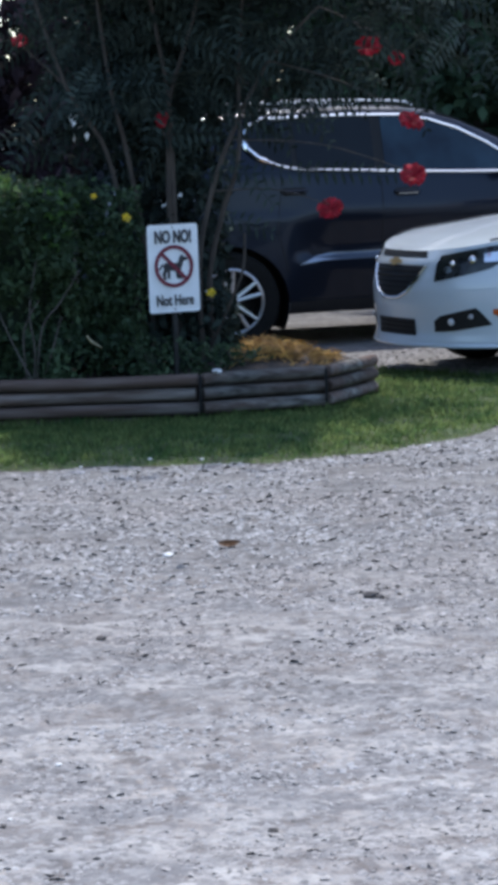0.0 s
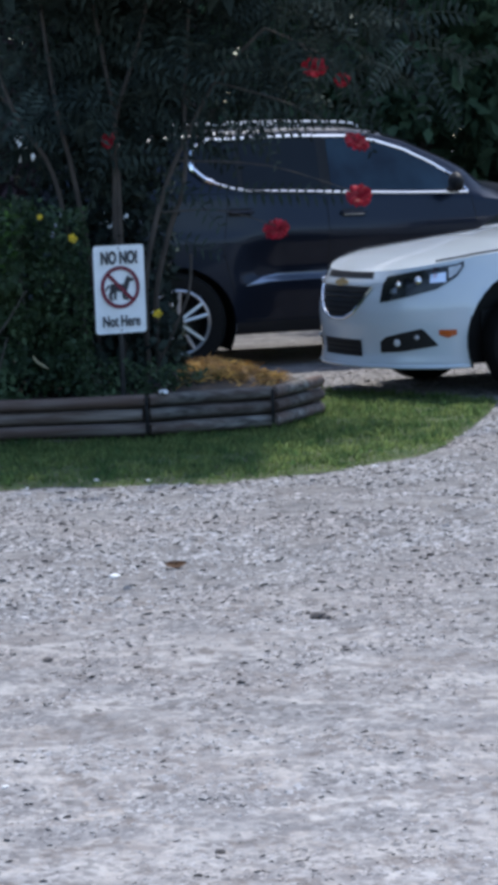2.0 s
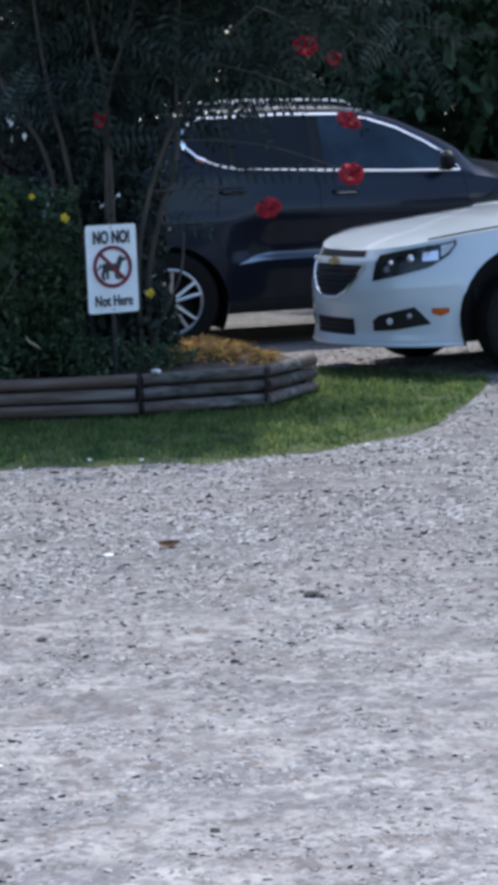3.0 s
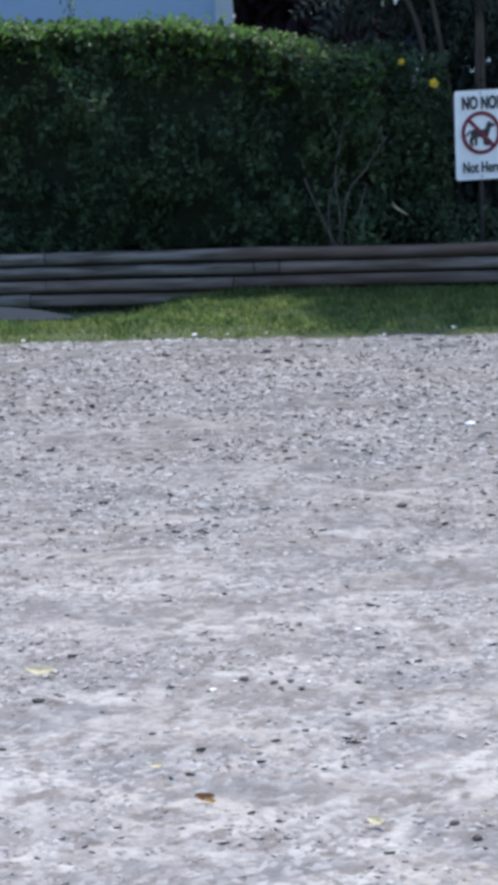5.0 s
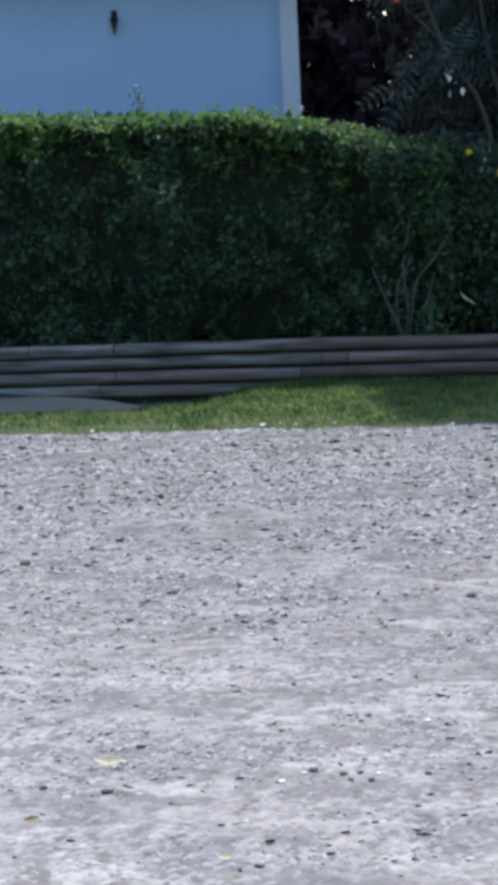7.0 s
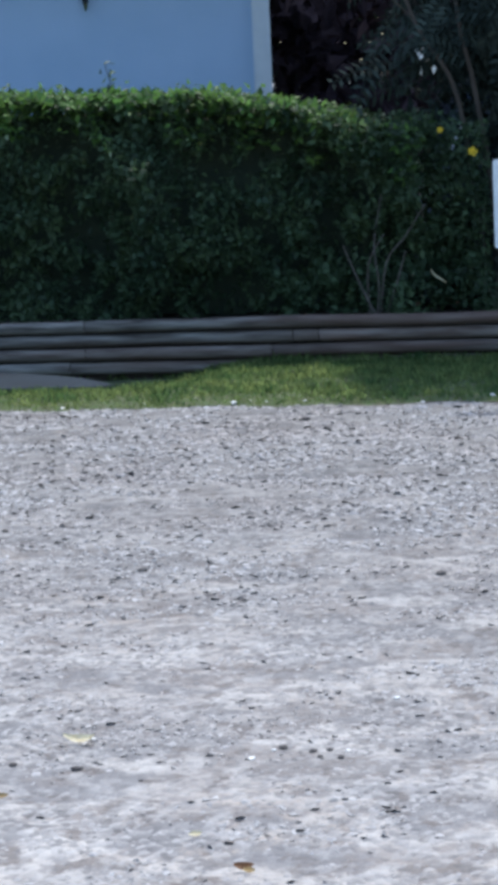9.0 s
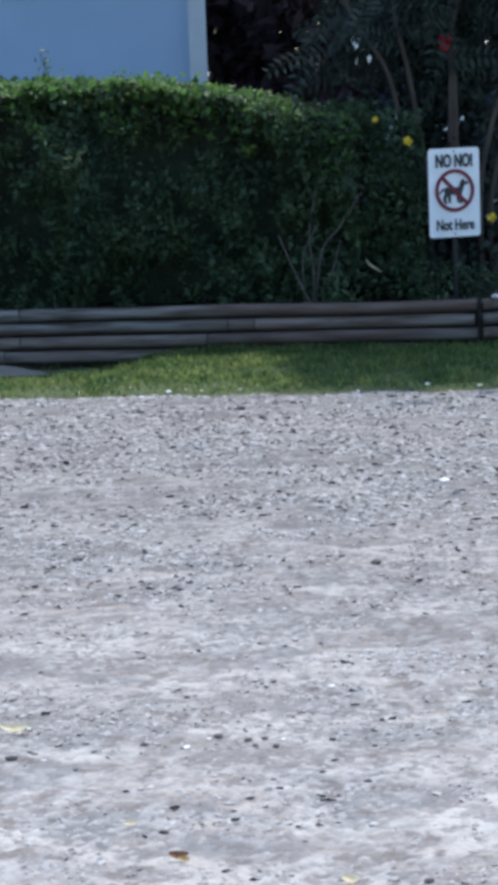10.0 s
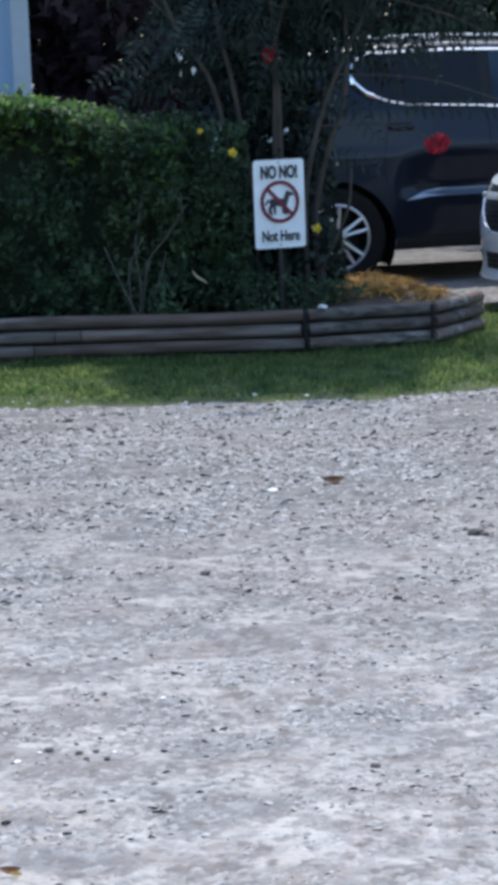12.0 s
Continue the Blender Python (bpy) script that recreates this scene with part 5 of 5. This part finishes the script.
        sh.side_patch("sill_cladding", R(0.44), R(2.45), lambda x: 0.255, lambda x: 0.34, M["plastic"], car, s, 0.006, 30, 3, "black plastic sill")
        wheel(car, R(0), s * (half - 0.125), s, 0.362, 0.24, 0.24, 5, 0.2)
        wheel(car, R(2.90), s * (half - 0.125), s, 0.362, 0.24, 0.24, 5, 0.2)
        t = sh.t_of_y(0.5)
        sh.nose_patch("headlamp", t, t + 0.5, lambda q: 0.78, lambda q: 0.88, M["lens"], car, 0.006, s)
    sh.top_patch("windscreen", R(1.66), R(2.42), 0.80, M["glass"], car, 0.006)
    sh.nose_patch("grille", -0.5, 0.5, lambda q: 0.42, lambda q: 0.72, M["plastic"], car, 0.006, 1, 16, 6, "black front grille")
    return car


def make_sedan():
    half = 0.895
    car = thing("sedan", "white compact sedan parked nose-out on the gravel", "car", pose(0.541 * 0.955, 16.24 * 0.955, 0.072, 0, 0, 205) @ Matrix.Scale(0.955, 4))
    waist = curve([(-4.55, 0.95), (-3.9, 1.02), (-2.0, 0.98), (-1.35, 0.945), (-1.0, 0.905), (-0.8, 0.888), (-0.6, 0.868), (-0.4, 0.838), (-0.2, 0.80), (0, 0.765)])
    top = curve([(-4.55, 1.0), (-4.4, 1.08), (-3.9, 1.12), (-3.3, 1.36), (-2.9, 1.46), (-2.5, 1.475), (-2.15, 1.42), (-1.75, 1.17), (-1.5, 1.01), (-1.25, 0.985), (-1.0, 0.957), (-0.7, 0.908), (-0.4, 0.855), (-0.2, 0.812), (-0.08, 0.785), (0, 0.77)])

    def inset(x, z, front):
        f = float(np.interp(z, [0.13, 0.17, 0.23, 0.30, 0.42, 0.52, 0.60, 0.70, 0.78, 0.9], [0.03, 0.0, 0.02, 0.015, 0.0, 0.0, 0.015, 0.05, 0.095, 0.13]))
        s = float(np.interp(z, [0.13, 0.25, 0.55, 0.72, 0.80, 0.95], [0.05, 0.02, 0.0, 0.015, 0.03, 0.05]))
        return f * front + s * (1 - front)
    sh = Shell(4.6, half, 0.74, 0.5, waist, top, inset, curve([(-4.55, 0.0), (-3.9, 0.4), (-3.3, 1), (-1.8, 1), (-1.48, 0.0), (0, 0)]), low=0.14)
    sh.body(car, M["white_paint"], [-0.93, -3.60], 0.43)
    T = sh.t_of_y
    gtop = lambda t: float(np.interp(abs(t), [0, T(0.36)], [0.678, 0.672]))
    glow = lambda t: float(np.interp(abs(t), [0, T(0.10), T(0.2), T(0.30), T(0.36)], [0.462, 0.466, 0.505, 0.60, 0.672]))
    gr = sh.nose_patch("grille", -T(0.36), T(0.36), glow, gtop, M["plastic"], car, 0.006, 1, 28, 8, "black lower grille mesh")
    n = 36
    bm = bmesh.new()
    ts = [-T(0.36) + 2 * T(0.36) * i / n for i in range(n + 1)]
    tube(bm, [sh.at(abs(t), glow(t), 1 if t > 0 else -1, 0.010) for t in ts], 0.0115, 7)
    part("grille_surround", bm, M["chrome"], car, "chrome grille surround")
    for z in (0.50, 0.535, 0.57, 0.605, 0.64):
        w = float(np.interp(z, [0.466, 0.505, 0.60, 0.672], [0.10, 0.2, 0.30, 0.35]))
        bm = bmesh.new()
        tube(bm, [sh.at(T(w) * abs(i) / 8, z, 1 if i > 0 else -1, 0.010) for i in range(-8, 9)], 0.005, 5)
        part("grille_bar", bm, M["rubber"], gr)
    sh.nose_patch("upper_grille", -T(0.33), T(0.33), lambda t: 0.728, lambda t: 0.770, M["plastic"], car, 0.006, 1, 20, 4, "black upper grille slot")
    sh.nose_patch("grille_strip", -T(0.37), T(0.37), lambda t: 0.682, lambda t: 0.722, M["white_paint"], car, 0.014, 1, 20, 4, "white bar between the grilles")
    bm = bmesh.new()
    for w, h in ((0.09, 0.026), (0.04, 0.05)):
        c = [sh.at(T(max(abs(x), 1e-4)), z, 1 if x > 0 else -1, 0.02) for x, z in ((-w, 0.70 - h / 2), (w, 0.70 - h / 2), (w, 0.70 + h / 2), (-w, 0.70 + h / 2))]
        bm.faces.new([bm.verts.new(p + Vector((0.004 if h > 0.03 else 0, 0, 0))) for p in c])
    bmesh.ops.solidify(bm, geom=bm.faces[:], thickness=0.006)
    part("badge", bm, M["emblem"], car, "dull brass-coloured emblem", smooth=False)
    sh.nose_patch("lower_intake", -T(0.26), T(0.26), lambda t: 0.215, lambda t: 0.325, M["plastic"], car, 0.005, 1, 20, 5, "black lower air intake")
    for z in (0.24, 0.27, 0.30):
        bm = bmesh.new()
        tube(bm, [sh.at(T(0.25) * abs(i) / 6, z, 1 if i > 0 else -1, 0.008) for i in range(-6, 7)], 0.005, 5)
        part("intake_bar", bm, M["rubber"], car)
    bm = bmesh.new()
    ts = np.linspace(-T(0.86), T(0.86), 41)
    tube(bm, [sh.at(abs(t), 0.155, 1 if t > 0 else -1, 0.008) for t in ts], 0.014, 6)
    part("chin_spoiler", bm, M["white_paint"], car)
    for s in (1, -1):
        flo = lambda t: float(np.interp(t, [T(0.43), T(0.58), T(0.765)], [0.245, 0.255, 0.295]))
        fhi = lambda t: float(np.interp(t, [T(0.43), T(0.48), T(0.70), T(0.765)], [0.315, 0.352, 0.408, 0.30]))
        fog = sh.nose_patch("fog_lamp_recess", T(0.43), T(0.765), flo, fhi, M["plastic"], car, 0.005, s, 16, 6, "black fog lamp recess")
        for y, z, r in ((0.555, 0.312, 0.023), (0.67, 0.35, 0.017)):
            bm = bmesh.new()
            c = sh.at(T(y), z, s, 0.012)
            q = Vector((math.cos(0.6), s * math.sin(0.6), 0))
            tube(bm, [c - q * 0.02, c, c + q * 0.008], [r, r, r * 0.7], 16)
            part("fog_lamp", bm, M["lens"], fog, "clear round lamp")
        hlo = lambda t: float(np.interp(t, [T(0.44), T(0.59), T(0.765), T(0.835), T(0.855)], [0.572, 0.604, 0.660, 0.738, 0.80]))
        hhi = lambda t: float(np.interp(t, [T(0.44), T(0.46), T(0.69), T(0.835), T(0.855)], [0.69, 0.742, 0.785, 0.818, 0.835]))
        hl = sh.nose_patch("headlamp", T(0.44), T(0.855), hlo, hhi, M["lamp_dark"], car, 0.006, s, 24, 8, "clear headlamp with dark housing")
        for y0, y1, z0, z1 in ((0.50, 0.555, 0.632, 0.668), (0.735, 0.80, 0.70, 0.755)):
            sh.nose_patch("side_reflector", T(y0), T(y1), lambda t: z0 + 0.05 * (t - T(y0)), lambda t: z1 + 0.12 * (t - T(y0)), M["chrome"], hl, 0.009, s, 6, 4, "bright faceted reflector")
        for y, z, r in ((0.56, 0.69, 0.019), (0.675, 0.715, 0.026)):
            bm = bmesh.new()
            c = sh.at(T(y), z, s, 0.005)
            q = Vector((math.cos(0.5), s * math.sin(0.5), 0.15)).normalized()
            tube(bm, [c - q * 0.02, c + q * 0.004, c + q * 0.012, c + q * 0.016], [r, r, r * 0.75, r * 0.3], 18)
            part("reflector", bm, M["chrome"], hl, "bright round reflector")
        sh.nose_patch("turn_lamp", T(0.81), T(0.848), lambda t: hlo(t) + 0.02, lambda t: hhi(t) - 0.012, M["lens"], hl, 0.010, s, 8, 4, "pale corner lens")
        t0 = sh.t_of_x(-0.335)
        sh.nose_patch("side_marker", t0, t0 + 0.115, lambda t: 0.345 + 0.02 * abs(t - t0 - 0.057) / 0.057, lambda t: 0.398, M["amber"], car, 0.008, s, 8, 3, "amber side marker")
        for ax in (-1.05, -3.60):
            wheel(car, ax, s * (half - 0.14), s, 0.34, 0.225, 0.21, 5, 0.0, M["shaded_rim"], 0.0754)
        # hood gap and wing line
        bm = bmesh.new()
        tube(bm, [sh.at(sh.t_of_x(x), waist(x) - 0.004, s, 0.002) + Vector((0, -s * 0.05, 0.014)) for x in np.linspace(-0.34, -1.25, 20)], 0.0055, 5)
        part("hood_gap", bm, M["plastic"], car, "thin dark gap beside the hood")
        for x0, x1 in ((-2.0, -2.6), (-2.7, -3.5)):
            sh.side_patch("window_pane", x0, x1, lambda x: waist(x) + 0.03, lambda x: waist(x) + 0.80 * (top(x) - waist(x)), M["glass"], car, s, 0.006, 20)
        for pts in ([(-1.42, 0.25), (-1.42, 0.92)], [(-2.6, 0.25), (-2.6, 0.96)], [(-3.5, 0.72), (-3.45, 0.98)]):
            sh.side_strip("door_seam", pts, 0.003, M["plastic"], car, s, 0.0, "", 5)
        bm = bmesh.new()
        bmesh.ops.create_uvsphere(bm, u_segments=16, v_segments=10, radius=1)
        for v in bm.verts:
            v.co = Vector((v.co.x * 0.05, v.co.y * 0.10, v.co.z * 0.065)) + Vector((-2.05, s * (half + 0.08), 1.03))
        tube(bm, [(-2.05, s * (half - 0.08), 0.98), (-2.05, s * (half + 0.03), 1.01)], 0.022, 8)
        part("side_mirror", bm, M["white_paint"], car)
    sh.top_patch("windscreen", -1.53, -2.17, 0.80, M["glass"], car, 0.006)
    sh.top_patch("rear_window", -3.0, -3.7, 0.78, M["glass"], car, 0.006)
    return car


make_suv()
make_sedan()


# ---- small things on the ground ----
def small_stone(at, r, mat, label, seed):
    bm = bmesh.new()
    bmesh.ops.create_icosphere(bm, subdivisions=2, radius=r)
    for v in bm.verts:
        k = 1 + 0.35 * noise.noise(v.co * (1.3 / r) + Vector((seed, 0, 0)))
        v.co = Vector((v.co.x * k * 1.25, v.co.y * k, v.co.z * k * 0.5))
    ob = part("stone", bm, mat)
    ob.matrix_world = pose(at[0], at[1], at[2] + r * 0.35, 0, 0, seed * 37)
    return tagged(ob, label, "stone", "loose stones")


def fallen_leaf(at, size, mat, label, seed, curl, wide=0.24):
    bm = bmesh.new()
    g = []
    for i in range(9):
        t = i / 8
        w = wide * math.sin(math.pi * (0.06 + 0.92 * t)) ** 0.8
        row = [bm.verts.new((size * (t - 0.5), size * w * s, size * (curl * (t - 0.45) ** 2 + 0.35 * abs(s) * w + 0.015 * math.sin(9 * t + seed)))) for s in (-1, -0.5, 0, 0.5, 1)]
        g.append(row)
    for i in range(8):
        for j in range(4):
            bm.faces.new((g[i][j], g[i + 1][j], g[i + 1][j + 1], g[i][j + 1]))
    bmesh.ops.solidify(bm, geom=bm.faces[:], thickness=0.001)
    ob = part("fallen_leaf", bm, mat)
    ob.matrix_world = pose(at[0], at[1], at[2] + 0.012, 34 + seed * 7 % 12, 0, seed * 53 % 70 - 30)
    return tagged(ob, label, "leaf", "fallen leaves")


PALE = [(-0.58, 9.13, 0.018), (-0.98, 5.53, 0.008), (-2.95, 11.69, 0.028), (-2.21, 11.62, 0.02), (-2.31, 11.86, 0.020), (-2.09, 11.72, 0.020), (-2.02, 11.78, 0.015), (-1.93, 11.74, 0.013), (-2.55, 11.74, 0.014), (-1.74, 11.76, 0.013), (-1.35, 11.77, 0.014), (-1.51, 11.88, 0.018),
        (-0.82, 11.80, 0.025), (-0.56, 11.73, 0.02), (0.56, 11.97, 0.018), (-0.69, 6.08, 0.008), (-1.15, 11.70, 0.016)]
DARK = [(0.17, 8.18, 0.024), (0.20, 8.16, 0.016), (-0.71, 7.63, 0.016), (-0.13, 5.44, 0.011), (-1.38, 5.41, 0.012), (-1.55, 5.46, 0.009), (-1.66, 11.22, 0.02), (-2.36, 8.26, 0.019), (-2.37, 8.43, 0.012),
        (-1.71, 7.72, 0.014), (-0.84, 5.58, 0.009), (-0.80, 5.59, 0.008), (-0.29, 4.48, 0.010), (-0.34, 4.57, 0.009)]
rng = np.random.default_rng(88)
for cx, cy, count in ((-0.86, 5.56, 5), (-1.52, 5.72, 3), (-0.62, 8.55, 3)):
    DARK += [(cx + rng.normal(0, 0.10), cy + rng.normal(0, 0.08), min(0.010, rng.lognormal(-5.4, 0.4))) for _ in range(count)]
    PALE += [(cx + rng.normal(0, 0.14), cy + rng.normal(0, 0.06), rng.uniform(0.004, 0.007)) for _ in range(count // 2)]
for i, (x, y, r) in enumerate(PALE):
    small_stone((x, y, ground_z(x, y) + (0.012 if y > 11.7 else 0)), r * (0.62 if y > 11 else 1), M["stone_white"], "small white stone lying at the edge of the gravel" if y > 11 else "small white stone lying loose on the gravel", i + 1)
for i, (x, y, r) in enumerate(DARK):
    small_stone((x, y, ground_z(x, y)), r, M["stone_dark"], "small dark stone lying loose on the gravel", i + 40)
for i, (x, y, s, c, m, name) in enumerate([(-1.42, 5.63, 0.088, 1.0, "leaf_pale", "pale yellow"), (-0.49, 4.56, 0.045, 0.9, "leaf_pale", "curled pale tan"), (-1.0, 4.91, 0.03, 0.4, "leaf_pale", "pale yellow"),
                                           (-0.35, 9.27, 0.085, 0.5, "leaf_brown", "dark brown"), (-0.86, 4.71, 0.045, 0.7, "leaf_brown", "rusty brown"), (-0.845, 4.685, 0.03, 0.3, "leaf_dry", "tan"),
                                           (-1.50, 5.17, 0.035, 0.3, "leaf_dry", "tan")]):
    fallen_leaf((x, y, ground_z(x, y)), s, M[m], name + " fallen leaf curled up on the gravel", i + 3, c, 0.13 if s > 0.07 and m == "leaf_pale" else 0.22)
fallen_leaf((-1.25, 13.86, 0.30), 0.12, M["leaf_pale"], "pale dead leaf hanging at the foot of the shrub", 2, 0.5).matrix_world = pose(-1.26, 13.86, 0.42, 0, 42, 0)
ob = small_stone((-0.55, 13.70, 0.245), 0.028, M["stone_white"], "white stone lying on the top log", 71)
